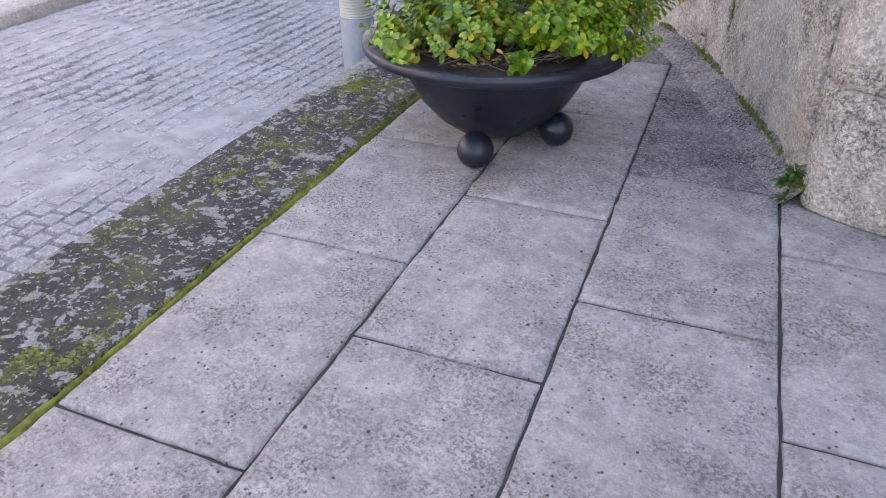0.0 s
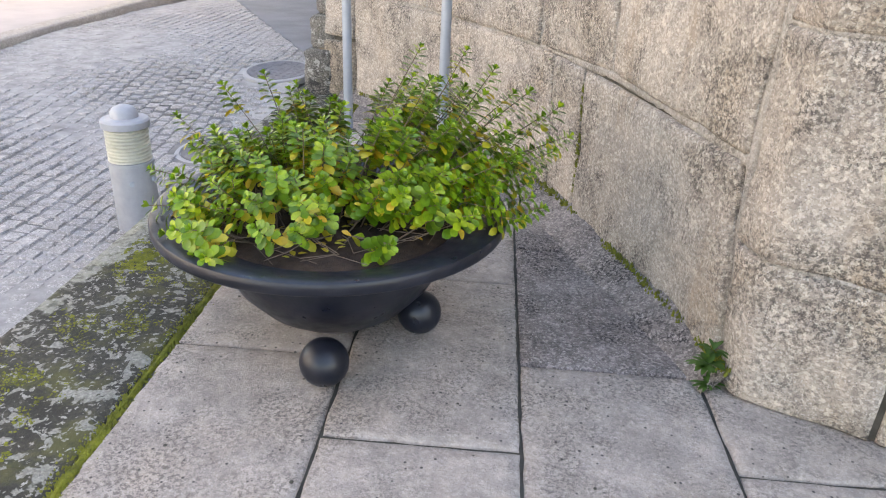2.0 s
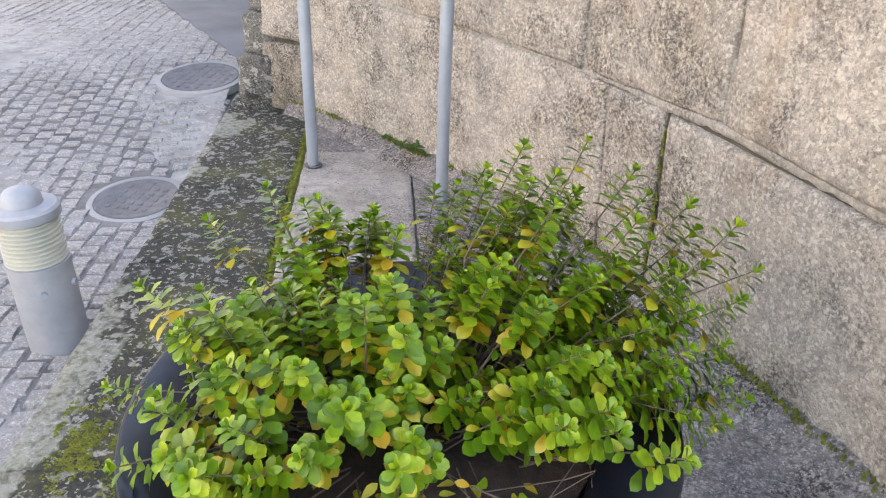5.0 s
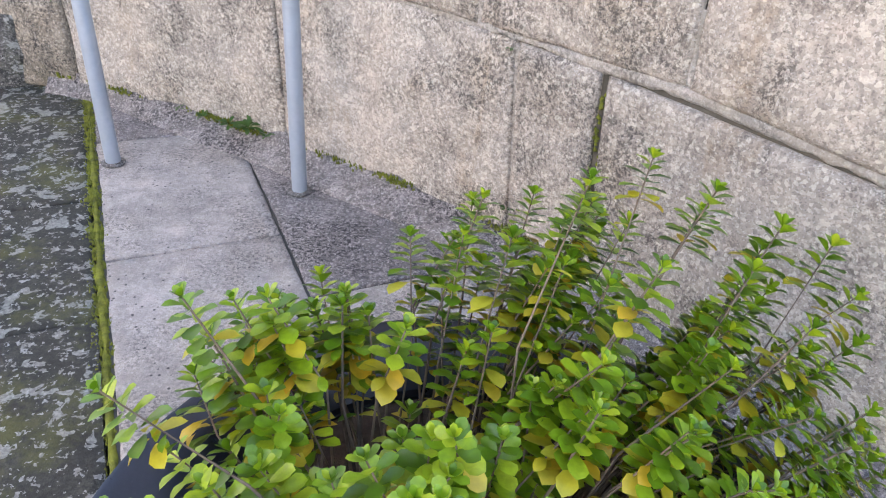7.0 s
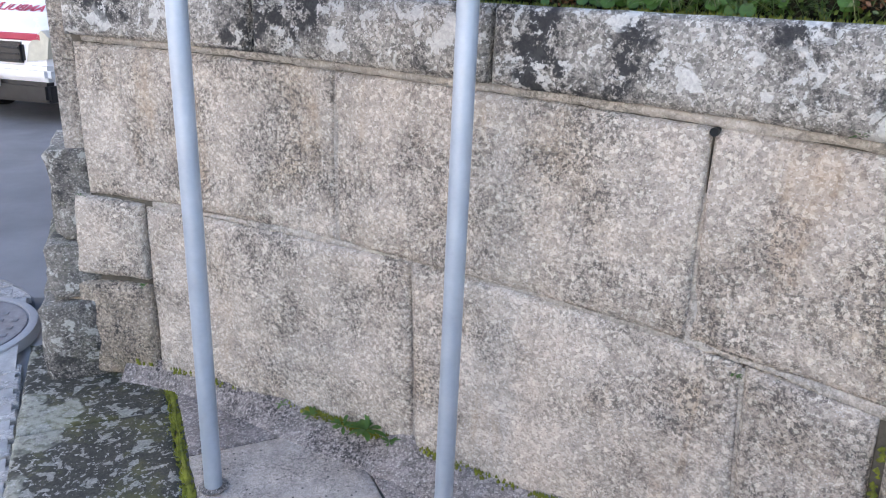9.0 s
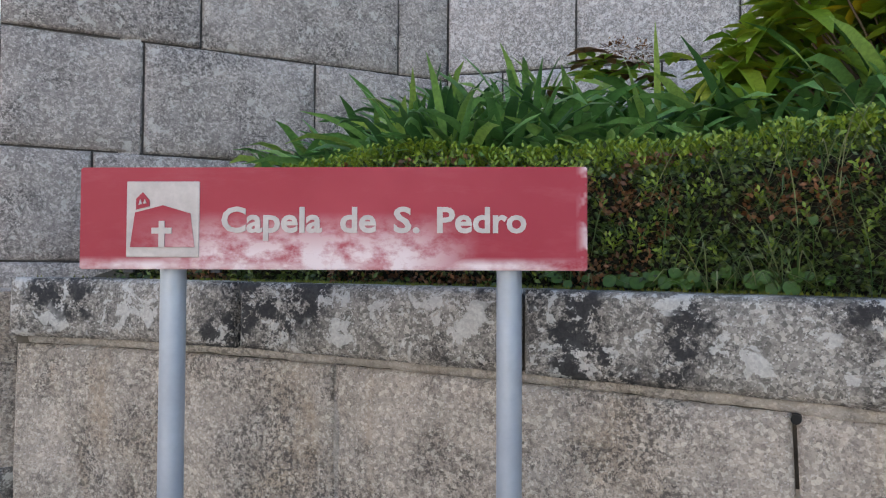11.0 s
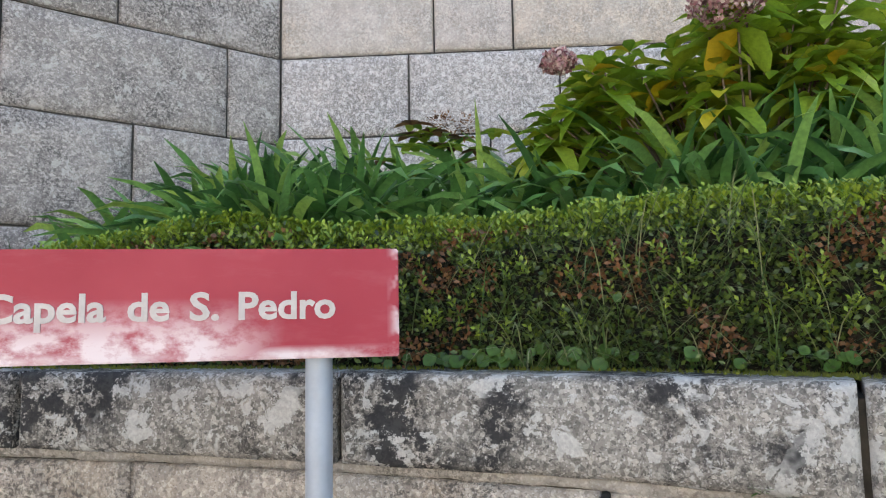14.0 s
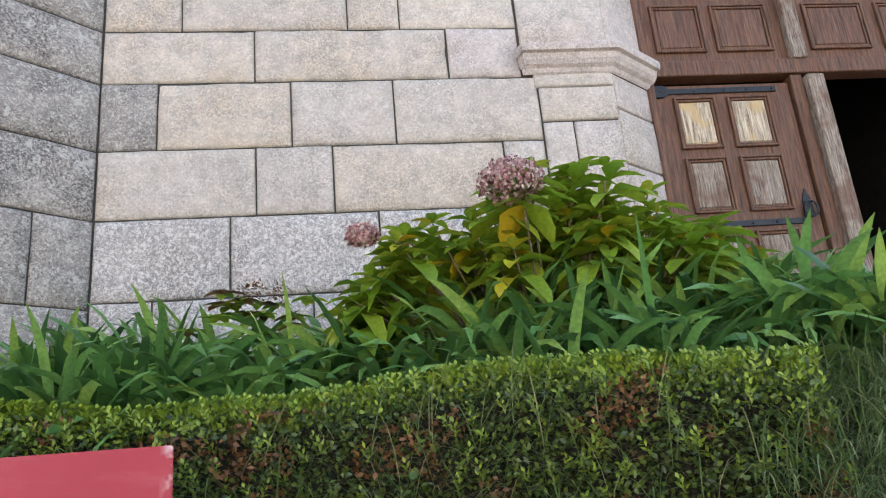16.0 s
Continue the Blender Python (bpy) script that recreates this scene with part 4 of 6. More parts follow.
for (s_, o_), (ms, mo) in (((2.345, 0.0), (-0.35, 0.0)), ((2.36, 0.0), (-0.3, 1.0)), ((2.875, 0.0), (0.329, 1.0)), ((3.20, -0.24), (0.594, 0.804))):
    rings.append([bm.verts.new(facade_at(s_ + o * ms, o_ + o * mo + 0.012, z + 0.004 * noise.noise(Vector((s_ * 9, o * 40, z * 7))))) for o, z in profile])
for p, q in zip(rings, rings[1:]):
    for i in range(len(profile) - 1):
        bm.faces.new((p[i], q[i], q[i + 1], p[i + 1]))
bm.faces.new(rings[0])
bmesh.ops.recalc_face_normals(bm, faces=bm.faces[:])
link("impost", bm, M_CHAPEL, jamb, "weathered impost moulding")

# panelled oak door, set back in the opening
door_m = Matrix.Translation(facade_at(3.235, -0.24, 2.08)) @ Matrix.Rotation(math.atan2(-0.5432, 0.8395), 4, "Z")
door = empty("door_1", "tall panelled oak chapel door, weathered and bleached, one leaf open", "door", door_m, kind="structure")


def panel(x0, x1, z0, z1, material, parent, y=0.0):
    """A raised field with a stepped moulding round it."""
    for m, d, mat_ in ((0.0, 0.022, M_OAK), (0.016, 0.014, M_OAK)):
        for a0, a1, b0, b1 in ((x0 + m, x0 + m + 0.014, z0 + m, z1 - m), (x1 - m - 0.014, x1 - m, z0 + m, z1 - m), (x0 + m + 0.014, x1 - m - 0.014, z0 + m, z0 + m + 0.014), (x0 + m + 0.014, x1 - m - 0.014, z1 - m - 0.014, z1 - m)):
            link("moulding", box(a0, y - d, b0, a1, y + 0.002, b1, 0.003), mat_, parent)
    link("panel", box(x0 + 0.034, y - 0.010, z0 + 0.034, x1 - 0.034, y + 0.002, z1 - 0.034, 0.007), material, parent)


leaf_ob = link("door_leaf", box(0.0, 0.0, 0.0, 0.895, 0.055, 1.90, 0.004), M_OAK, door)
for z0, z1 in ((1.46, 1.81), (1.04, 1.40), (0.52, 0.92), (0.08, 0.48)):
    for x0, x1 in ((0.105, 0.375), (0.455, 0.735)):
        panel(x0, x1, z0, z1, M_PALE_OAK if z0 > 1.4 else M_GREY_OAK, leaf_ob)
for z in (1.855, 0.965):
    strap = link("iron_strap", box(0.0, -0.014, z - 0.019, 0.80, 0.001, z + 0.019, 0.003), M_IRON, leaf_ob, "black iron strap hinge")
    for x in (0.03, 0.25, 0.45, 0.6, 0.77):
        bm = bmesh.new()
        bmesh.ops.create_icosphere(bm, subdivisions=1, radius=0.009, matrix=Matrix.Translation((x, -0.015, z)))
        link("rivet", bm, M_IRON, leaf_ob)
bm = bmesh.new()
tube(bm, [(0.825 + 0.042 * math.cos(t * math.pi / 8), -0.035, 1.03 + 0.05 * math.sin(t * math.pi / 8)) for t in range(17)], 0.008, 6)
link("ring_handle", bm, M_IRON, leaf_ob, "black iron ring pull")
link("hinge_plate", prism([(-0.01, 1.815), (0.05, 1.815), (0.075, 1.83), (0.075, 1.88), (0.05, 1.895), (-0.01, 1.895)], -0.018), M_IRON, leaf_ob)
link("handle_plate", prism([(0.79, 0.99), (0.86, 0.99), (0.85, 1.10), (0.825, 1.17), (0.80, 1.10)], -0.012), M_IRON, leaf_ob)
link("door_post", box(0.905, -0.03, 0.0, 0.985, 0.08, 1.94, 0.006), M_OAK, door)
link("door_post", box(0.99, -0.075, 0.0, 1.105, 0.07, 1.92, 0.006), M_GREY_OAK, door, "grey weathered edge of the open leaf")
link("frame_post", box(-0.06, -0.035, 0.0, -0.008, 0.07, 3.3, 0.010), M_OAK, door)
transom = link("transom", box(-0.005, -0.045, 1.945, 2.25, 0.07, 2.05, 0.006), M_OAK, door)
upper = link("upper_leaf", box(0.0, 0.0, 2.05, 2.25, 0.055, 3.3, 0.004), M_OAK, door)
for x0, x1 in ((0.06, 0.40), (0.47, 0.86), (1.12, 1.55), (1.64, 2.05)):
    panel(x0, x1, 2.13, 2.48, M_OAK, upper)
    panel(x0, x1, 2.58, 3.05, M_OAK, upper)
link("upper_post", box(0.945, -0.06, 2.05, 1.045, 0.0, 3.3, 0.006), M_GREY_OAK, door)
# the nave behind the open leaf, its darkness painted in near-black
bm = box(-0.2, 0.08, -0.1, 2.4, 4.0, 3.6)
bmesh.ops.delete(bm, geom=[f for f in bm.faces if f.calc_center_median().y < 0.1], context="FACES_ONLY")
link("nave_interior", bm, M_SHADE_BLACK, door, "chapel interior with its darkness painted near-black")

# ---- sign ----
sign_m = Matrix.Translation((-1.446, 5.796, 1.70)) @ Matrix.Rotation(math.atan2(-0.3035, 0.9528), 4, "Z")
sign = empty("direction_sign", "faded red sign board with white lettering on two galvanised posts", "sign", sign_m)
board = link("board", box(0.0, 0.0, 0.0, 1.2, 0.022, 0.242, 0.003, 2), M_SIGN, sign, "faded crimson board bleached white along its lower edge")
for x in (0.205, 1.022):
    bm = bmesh.new()
    bmesh.ops.create_cone(bm, cap_ends=True, segments=28, radius1=0.0305, radius2=0.0305, depth=1.90)
    bmesh.ops.translate(bm, verts=bm.verts[:], vec=(x, 0.055, -0.75))
    post = smooth(link("post", bm, M_POST, sign, "galvanised steel tube"))
    bm = lathe([(0.046, -1.700), (0.05, -1.692), (0.036, -1.688), (0.030, -1.687)], 20)
    bmesh.ops.translate(bm, verts=bm.verts[:], vec=(x, 0.055, 0))
    link("foot_ring", bm, M_FILLET, sign, "ring of dark cement round the post")
for x in (0.105, 0.315):
    link("bracket", box(x, 0.006, -0.008, x + 0.022, 0.02, 0.001), M_IRON, sign)
plate = link("pictogram_plate", box(0.114, -0.003, 0.028, 0.289, 0.001, 0.208, 0.002), M_LETTER, sign, "off-white square plate with a chapel pictogram")
link("chapel_shape", prism([(0.125, 0.052), (0.279, 0.052), (0.268, 0.132), (0.203, 0.151), (0.136, 0.134)], -0.0025), M_SIGN, plate).location.y = -0.003
link("belfry_shape", prism([(0.138, 0.141), (0.170, 0.149), (0.170, 0.163), (0.154, 0.182), (0.138, 0.166)], -0.0025), M_SIGN, plate).location.y = -0.003
for dx in (0.0, 0.0105):
    link("bell_opening", prism([(0.1448 + dx, 0.152 + dx * 0.2), (0.153 + dx, 0.154 + dx * 0.2), (0.149 + dx, 0.166)], -0.002), M_LETTER, plate).location.y = -0.0056
link("cross_shape", prism([(0.194, 0.052), (0.208, 0.052), (0.208, 0.084), (0.225, 0.084), (0.225, 0.098), (0.208, 0.098), (0.208, 0.114), (0.194, 0.114), (0.194, 0.098), (0.177, 0.098), (0.177, 0.084), (0.194, 0.084)], -0.002), M_LETTER, plate).location.y = -0.0056


def lettering(text, size, depth, bold, material, parent, m, width=None, mirror=False, name="lettering"):
    cu = bpy.data.curves.new(name, "FONT")
    cu.body, cu.size, cu.extrude, cu.offset = text, size, depth, bold
    cu.space_word, cu.resolution_u = 1.35, 3
    tmp = new("tmp", cu)
    bpy.context.view_layer.update()
    me = bpy.data.meshes.new_from_object(tmp.evaluated_get(bpy.context.evaluated_depsgraph_get()))
    bpy.data.objects.remove(tmp)
    xs_ = [v.co.x for v in me.vertices]
    k_ = width / (max(xs_) - min(xs_)) if width else 1.0
    x0_ = min(xs_)
    for v in me.vertices:
        x = (v.co.x - x0_) * k_
        v.co = ((width - x) if mirror else x, -v.co.z, v.co.y)
    ob = link_mesh(name, me, material, parent)
    ob.matrix_local = m
    return ob


for word, x, wide in (("Capela", 0.3416, 0.239), ("de", 0.623, 0.085), ("S.", 0.749, 0.061), ("Pedro", 0.8506, 0.208)):
    lettering(word, 0.083, 0.0012, 0.0022, M_LETTER, sign, pose(x, -0.0012, 0.089), width=wide, name="word")["label"] = "raised off-white letters"

# ---- planter ----
planter_m = Matrix.Translation((-0.117, 3.55, 0.0))
planter = empty("planter", "dark slate-blue bowl planter with wide flared rim on ball feet", "planter", planter_m)
bowl = smooth(link("bowl", lathe([(0.0, 0.012), (0.12, 0.016), (0.19, 0.04), (0.275, 0.10), (0.35, 0.185), (0.40, 0.275), (0.425, 0.335), (0.445, 0.37), (0.46, 0.385), (0.455, 0.40), (0.43, 0.395), (0.42, 0.34)], 64), M_POT, planter), 50)
smooth(link("rim", lathe([(0.45, 0.365), (0.50, 0.378), (0.555, 0.398), (0.594, 0.413), (0.602, 0.417), (0.606, 0.424), (0.606, 0.448), (0.602, 0.456), (0.594, 0.458), (0.54, 0.446), (0.47, 0.425), (0.435, 0.41), (0.425, 0.36), (0.40, 0.33), (0.0, 0.33)], 72), M_POT, planter), 35)
for x, y in ((0.165, -0.385), (0.32, 0.03), (-0.12, 0.33), (-0.30, 0.16)):
    bm = bmesh.new()
    bmesh.ops.create_uvsphere(bm, u_segments=24, v_segments=14, radius=0.08, matrix=Matrix.Translation((x, y, 0.079)))
    smooth(link("ball_foot", bm, M_POT, planter))
bm = bmesh.new()
n = 28
rings = [[bm.verts.new((0.425 * q / 6 * math.cos(6.2832 * i / n), 0.425 * q / 6 * math.sin(6.2832 * i / n), 0.395 + 0.02 * (1 - q / 6) + 0.012 * noise.noise(Vector((q * 1.3, i * 0.9, 4))))) for i in range(n)] for q in range(1, 7)]
c0 = bm.verts.new((0, 0, 0.415))
for i in range(n):
    bm.faces.new((c0, rings[0][i], rings[0][(i + 1) % n]))
    for p, q in zip(rings, rings[1:]):
        bm.faces.new((p[i], q[i], q[(i + 1) % n], p[(i + 1) % n]))
bmesh.ops.recalc_face_normals(bm, faces=bm.faces[:])
smooth(link("soil", bm, M_SOIL, planter, "dry brown soil"), 80)

# the shrub in it
shrub = empty("shrub", "low bushy evergreen shrub with yellowing lower leaves in a planter", "shrub", Matrix.Translation((-0.117, 3.55, 0.40)))
green, yellow, stems = Cloud(), Cloud(), bmesh.new()
rg = random.Random(21)
ACROSS, INTO = Vector((0.94, 0.34, 0)), Vector((-0.34, 0.94, 0))
shoots = []
for i in range(360):
    t, q = rg.uniform(0, 2 * math.pi), rg.random() ** 0.55
    foot = Vector((0.34 * q * math.cos(t), 0.34 * q * math.sin(t), 0.0))
    tip = Vector((math.cos(t), math.sin(t), 0)) * (0.60 * q ** 0.9) + Vector((rg.gauss(0, 0.04), rg.gauss(0, 0.04), 0)) + ACROSS * 0.09 - INTO * 0.05
    lat, dep = tip.dot(ACROSS), tip.dot(INTO)
    # bare soil in front towards the wall, a thin place behind the middle
    if lat < -0.58 or (dep < -0.12 and lat > -0.28 and rg.random() < 0.36 + 0.4 * (dep < -0.28) + (dep < -0.42)):
        continue
    if abs(lat - 0.05) < 0.06 and dep > 0.30:
        continue
    h = float(np.interp(lat, [-0.65, -0.5, -0.3, -0.1, 0.06, 0.25, 0.5, 0.7], [0.13, 0.25, 0.36, 0.38, 0.34, 0.43, 0.41, 0.30]))
    h *= float(np.interp(dep, [-0.6, -0.35, 0.0, 0.3, 0.6], [0.30, 0.55, 0.92, 1.05, 0.85])) * rg.uniform(0.42, 1.04)
    tip.z = max(0.08, h)
    shoots.append((foot, tip))
for lat, dep, h in ((0.28, 0.22, 0.56), (0.44, 0.26, 0.55), (0.54, 0.20, 0.50), (0.66, 0.14, 0.44), (0.76, 0.10, 0.40), (0.74, -0.02, 0.28), (0.80, 0.04, 0.32), (0.66, -0.12, 0.24), (0.70, -0.18, 0.14), (0.32, 0.08, 0.48), (-0.42, 0.22, 0.40), (-0.54, 0.08, 0.32), (-0.60, -0.05, 0.17), (-0.56, -0.20, 0.10), (-0.46, -0.34, 0.07), (-0.34, -0.44, 0.05), (-0.30, 0.34, 0.42), (0.50, 0.06, 0.44), (0.62, 0.28, 0.40), (0.58, -0.02, 0.36), (0.72, 0.20, 0.34)):
    tip = ACROSS * lat + INTO * dep
    shoots.append((tip * 0.35, Vector((tip.x, tip.y, h))))
for foot, tip in shoots:
    midp = foot.lerp(tip, 0.5) + Vector((rg.gauss(0, 0.025), rg.gauss(0, 0.025), 0.03 + rg.gauss(0, 0.015)))
    tube(stems, [foot, midp, tip], rg.uniform(0.0022, 0.0035), 5, 0.5)
    axis = ((tip - midp).normalized() + Vector((0, 0, 0.45))).normalized()
    pairs = rg.randint(8, 11)
    old = rg.random()
    u = axis.orthogonal().normalized()
    w = axis.cross(u)
    spin = rg.uniform(0, 3.14)
    big = rg.uniform(0.80, 1.12)
    for j in range(pairs):
        f = j / (pairs - 1)
        p = tip - axis * ((1 - f) * 0.0120 * (pairs - 1) * big)
        for side in (0, math.pi):
            ang = spin + j * 1.571 + side + rg.uniform(-0.16, 0.16)
            rad = u * math.cos(ang) + w * math.sin(ang)
            rise = 0.06 + 0.70 * f ** 2.2 + rg.uniform(-0.10, 0.10)
            ln = big * rg.uniform(0.046, 0.054) * (1.0 - 0.42 * f ** 2.5)
            fade = f < 0.28 and rg.random() < 0.22 + 0.55 * (old > 0.55)
            (yellow if fade else green).leaf(p + rad * 0.002, rad + axis * rise, axis, ln, ln * rg.uniform(0.64, 0.74), 0.26, rg.uniform(0.05, 0.22) + 0.25 * (1 - f) * fade, 0.68)
    for j in range(4):
        ang = spin + j * 1.571 + 0.6
        green.leaf(tip, (u * math.cos(ang) + w * math.sin(ang)) * 0.6 + axis, axis, 0.024 * big, 0.013 * big, 0.3, 0.0)
    # scattered older leaves lower down the stem
    for j in range(4):
        f = rg.uniform(-0.3, 0.6)
        ang = rg.uniform(0, 6.283)
        rad = u * math.cos(ang) + w * math.sin(ang)
        ln = big * rg.uniform(0.032, 0.045)
        (yellow if rg.random() < 0.40 else green).leaf(midp.lerp(tip, f) if f > 0 else midp.lerp(foot, -f), rad + axis * 0.2, axis, ln, ln * 0.5, 0.3, 0.35, 0.66)
# bare trailing twigs over the rim
for i in range(24):
    t = rg.uniform(3.4, 6.6)
    pts = [Vector((r_ * math.cos(t + dt), r_ * math.sin(t + dt), z_)) for r_, dt, z_ in ((0.22, 0, 0.03), (0.32, rg.uniform(-0.2, 0.2), 0.06), (0.40, rg.uniform(-0.4, 0.4), 0.05), (0.45, rg.uniform(-0.5, 0.5), rg.uniform(0.02, 0.09)))]
    tube(stems, pts, 0.002, 5, 0.5)
# litter of fallen leaves on the soil
for i in range(90):
    t, q = rg.uniform(0, 6.283), 0.40 * rg.random() ** 0.5
    ln = rg.uniform(0.02, 0.04)
    yellow.leaf(Vector((q * math.cos(t), q * math.sin(t), 0.018)), Vector((rg.gauss(0, 1), rg.gauss(0, 1), rg.uniform(0, 0.2))), Vector((0, 0, 1)), ln, ln * 0.5, 0.3, 0.1)
link("branchwork", stems, M_TWIG, shrub, "thin bare woody stems")
green.link("foliage", M_SHRUB, shrub, "small glossy green leaves in rosettes")
yellow.link("old_leaves", M_YELLOW, shrub, "yellow ageing lower leaves")

# ---- bollard ----
BX, BY = -1.768, 4.327
BZ = road_z(BX, BY) - 0.01
bollard = empty("bollard_light", "grey metal bollard light with ribbed milky diffuser", "bollard", Matrix.Translation((BX, BY, BZ)))
zd, zc, zt = 0.135 - BZ, 0.315 - BZ, 0.43 - BZ
smooth(link("body", lathe([(0.113, 0.0), (0.113, 0.005), (0.112, zd - 0.015), (0.116, zd - 0.013), (0.116, zd), (0.10, zd + 0.003)], 36), M_BOLLARD, bollard))
prof = [(0.095, zd + 0.001)]
step_ = (zc - zd) / 10
for i in range(10):
    z_ = zd + i * step_
    prof += [(0.098, z_ + 0.001), (0.110, z_ + 0.3 * step_), (0.110, z_ + 0.62 * step_), (0.098, z_ + 0.92 * step_)]
link("diffuser", lathe(prof + [(0.095, zc + 0.002)], 36), M_LOUVRE, bollard, "ribbed milky diffuser")
smooth(link("cap", lathe([(0.10, zc), (0.121, zc + 0.003), (0.122, zc + 0.036), (0.113, zc + 0.046), (0.070, zc + 0.052), (0.067, zt - 0.035), (0.052, zt - 0.014), (0.028, zt - 0.003), (0.0, zt)], 36), M_BOLLARD, bollard))
for ang in (-0.9, 0.2, 2.2):
    bm = bmesh.new()
    c_, s_ = math.cos(ang), math.sin(ang)
    tube(bm, [(0.110 * c_, 0.110 * s_, zd - 0.10), (0.126 * c_, 0.126 * s_, zd - 0.10)], 0.013, 8)
    link("bolt", bm, M_POST, bollard)

# ---- manhole covers in the street ----
for i, (x, y, r, cx) in enumerate(((-2.22, 5.57, 0.225, 0), (-2.59, 7.04, 0.27, 0))):
    z = road_z(x, y) + (0.010 if i == 0 else 0.016)
    slope_ = Vector((road_z(x - 0.2, y) - road_z(x + 0.2, y), road_z(x, y - 0.2) - road_z(x, y + 0.2), 0.4))
    tilt = Vector((0, 0, 1)).rotation_difference(slope_).to_matrix().to_4x4()
    mh = empty("manhole_cover", "round cast iron manhole cover set in a cement ring", "manhole cover", Matrix.Translation((x, y, z)) @ tilt, "manhole covers")
    smooth(link("ring", lathe([(r + 0.05, -0.05), (r + 0.045, 0.004), (r + 0.035, 0.008), (r + 0.01, 0.010), (r + 0.004, 0.0), (0.0, 0.0)], 40), M_ROAD, mh, "pale cement ring"))
    lid = smooth(link("lid", lathe([(r, 0.002), (r, 0.008), (r - 0.012, 0.010), (r - 0.02, 0.006), (0.0, 0.007)], 40), M_COVER, mh, "dark cast iron lid"))
    for a_ in range(-3, 4):
        for b_ in range(-3, 4):
            if math.hypot(a_, b_) * r / 4 < r - 0.05:
                link("stud", box(a_ * r / 4 - 0.014, b_ * r / 4 - 0.014, 0.006, a_ * r / 4 + 0.014, b_ * r / 4 + 0.014, 0.010, 0.002), M_COVER, lid)

# ---- hedge and garden plants ----
rh = random.Random(5)
hedge = empty("hedge", "low clipped box hedge, green on top with brown dead patches", "hedge", Matrix.Identity(4))
HS0, HS1 = 0.42, 3.64


def hedge_top(s):
    return 2.045 + 0.02 * math.sin(s * 5) + 0.03 * noise.noise(Vector((s * 3, 0, 5))) - 0.10 * max(0.0, 1.2 - s) - 0.20 * max(0.0, s - 3.5)


# solid core behind the leaves; its dark colour paints the inner shade
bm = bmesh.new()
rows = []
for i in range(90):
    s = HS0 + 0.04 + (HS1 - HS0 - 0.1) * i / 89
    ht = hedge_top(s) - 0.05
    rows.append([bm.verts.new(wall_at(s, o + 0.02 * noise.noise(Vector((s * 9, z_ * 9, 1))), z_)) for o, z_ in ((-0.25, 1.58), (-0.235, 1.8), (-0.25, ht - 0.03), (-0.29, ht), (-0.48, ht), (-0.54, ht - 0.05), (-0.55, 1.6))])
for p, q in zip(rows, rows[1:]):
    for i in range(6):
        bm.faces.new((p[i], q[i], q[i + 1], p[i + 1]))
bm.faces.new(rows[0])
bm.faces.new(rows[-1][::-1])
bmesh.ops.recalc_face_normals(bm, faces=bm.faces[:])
link("inner_growth", bm, M_CORE, hedge, "solid core in brown tones, darkened for the shade between leaves")
lo, tips, dead = Cloud(), Cloud(), Cloud()
for i in range(30000):
    s = rh.uniform(HS0, HS1)
    ht = hedge_top(s)
    face = rh.random()
    outw = (wall_at(s, 1.0) - wall_at(s, 0.0)).normalized()
    if face < 0.68:
        z = 1.64 + (ht - 1.64) * rh.random()
        o = -0.224 + rh.gauss(0, 0.024) - 0.022 * noise.noise(Vector((s * 6, z * 6, 8))) - max(0.0, z - ht + 0.05) * 0.6
        nrm = outw + Vector((0, 0, 0.25))
    else:
        z = ht - 0.02 + rh.gauss(0, 0.02)
        o = rh.uniform(-0.53, -0.23)
        nrm = Vector((0, 0, 1)) + outw * 0.2
    p = wall_at(s, o, z)
    d = nrm + Vector((rh.gauss(0, 0.6), rh.gauss(0, 0.6), rh.gauss(0, 0.5)))
    brown = noise.noise(Vector((s * 4.2, z * 5, 3))) + 0.5 * noise.noise(Vector((s * 11, z * 12, 6)))
    ln = rh.uniform(0.014, 0.027)
    if brown > 0.17 and face < 0.68 and rh.random() < 0.75:
        c = dead
    elif ((face > 0.68 or z > ht - 0.05) and rh.random() < 0.42) or (brown < -0.30 and rh.random() < 0.22):
        c = tips
    else:
        c = lo
    c.small(p, d, nrm, ln, ln * 0.55)
# sprigs standing out of the top and face
for i in range(950):
    s = rh.uniform(HS0, HS1)
    top_ = rh.random() < 0.74
    outw = (wall_at(s, 1.0) - wall_at(s, 0.0)).normalized()
    ht = hedge_top(s)
    p = wall_at(s, rh.uniform(-0.36, -0.23) if top_ else -0.215, ht - 0.01 if top_ else rh.uniform(1.72, ht))
    ax = ((Vector((0, 0, 1)) if top_ else outw * 0.7 + Vector((0, 0, 0.7))) + Vector((rh.gauss(0, 0.25), rh.gauss(0, 0.25), 0))).normalized()
    for j in range(9):
        u = ax.orthogonal().normalized()
        w = ax.cross(u)
        a_ = j * 2.4
        tips.small(p + ax * (0.007 * j), (u * math.cos(a_) + w * math.sin(a_)) * 0.8 + ax * 0.7, ax, 0.025 * (1.15 - 0.05 * j), 0.0105)
lo.link("leaves", M_HEDGE, hedge)
tips.link("fresh_leaves", M_HEDGETIP, hedge, "fresh light green tips")
dead.link("dead_leaves", M_BROWNLEAF, hedge, "brown dead leaves")


def bed_z(off):
    """Height of the garden bed at the distance off behind the wall's face."""
    return 1.62 + float(np.interp(off, [0.2, 0.5, 1.15, 2.2], [0.02, 0.22, 0.48, 0.62]))


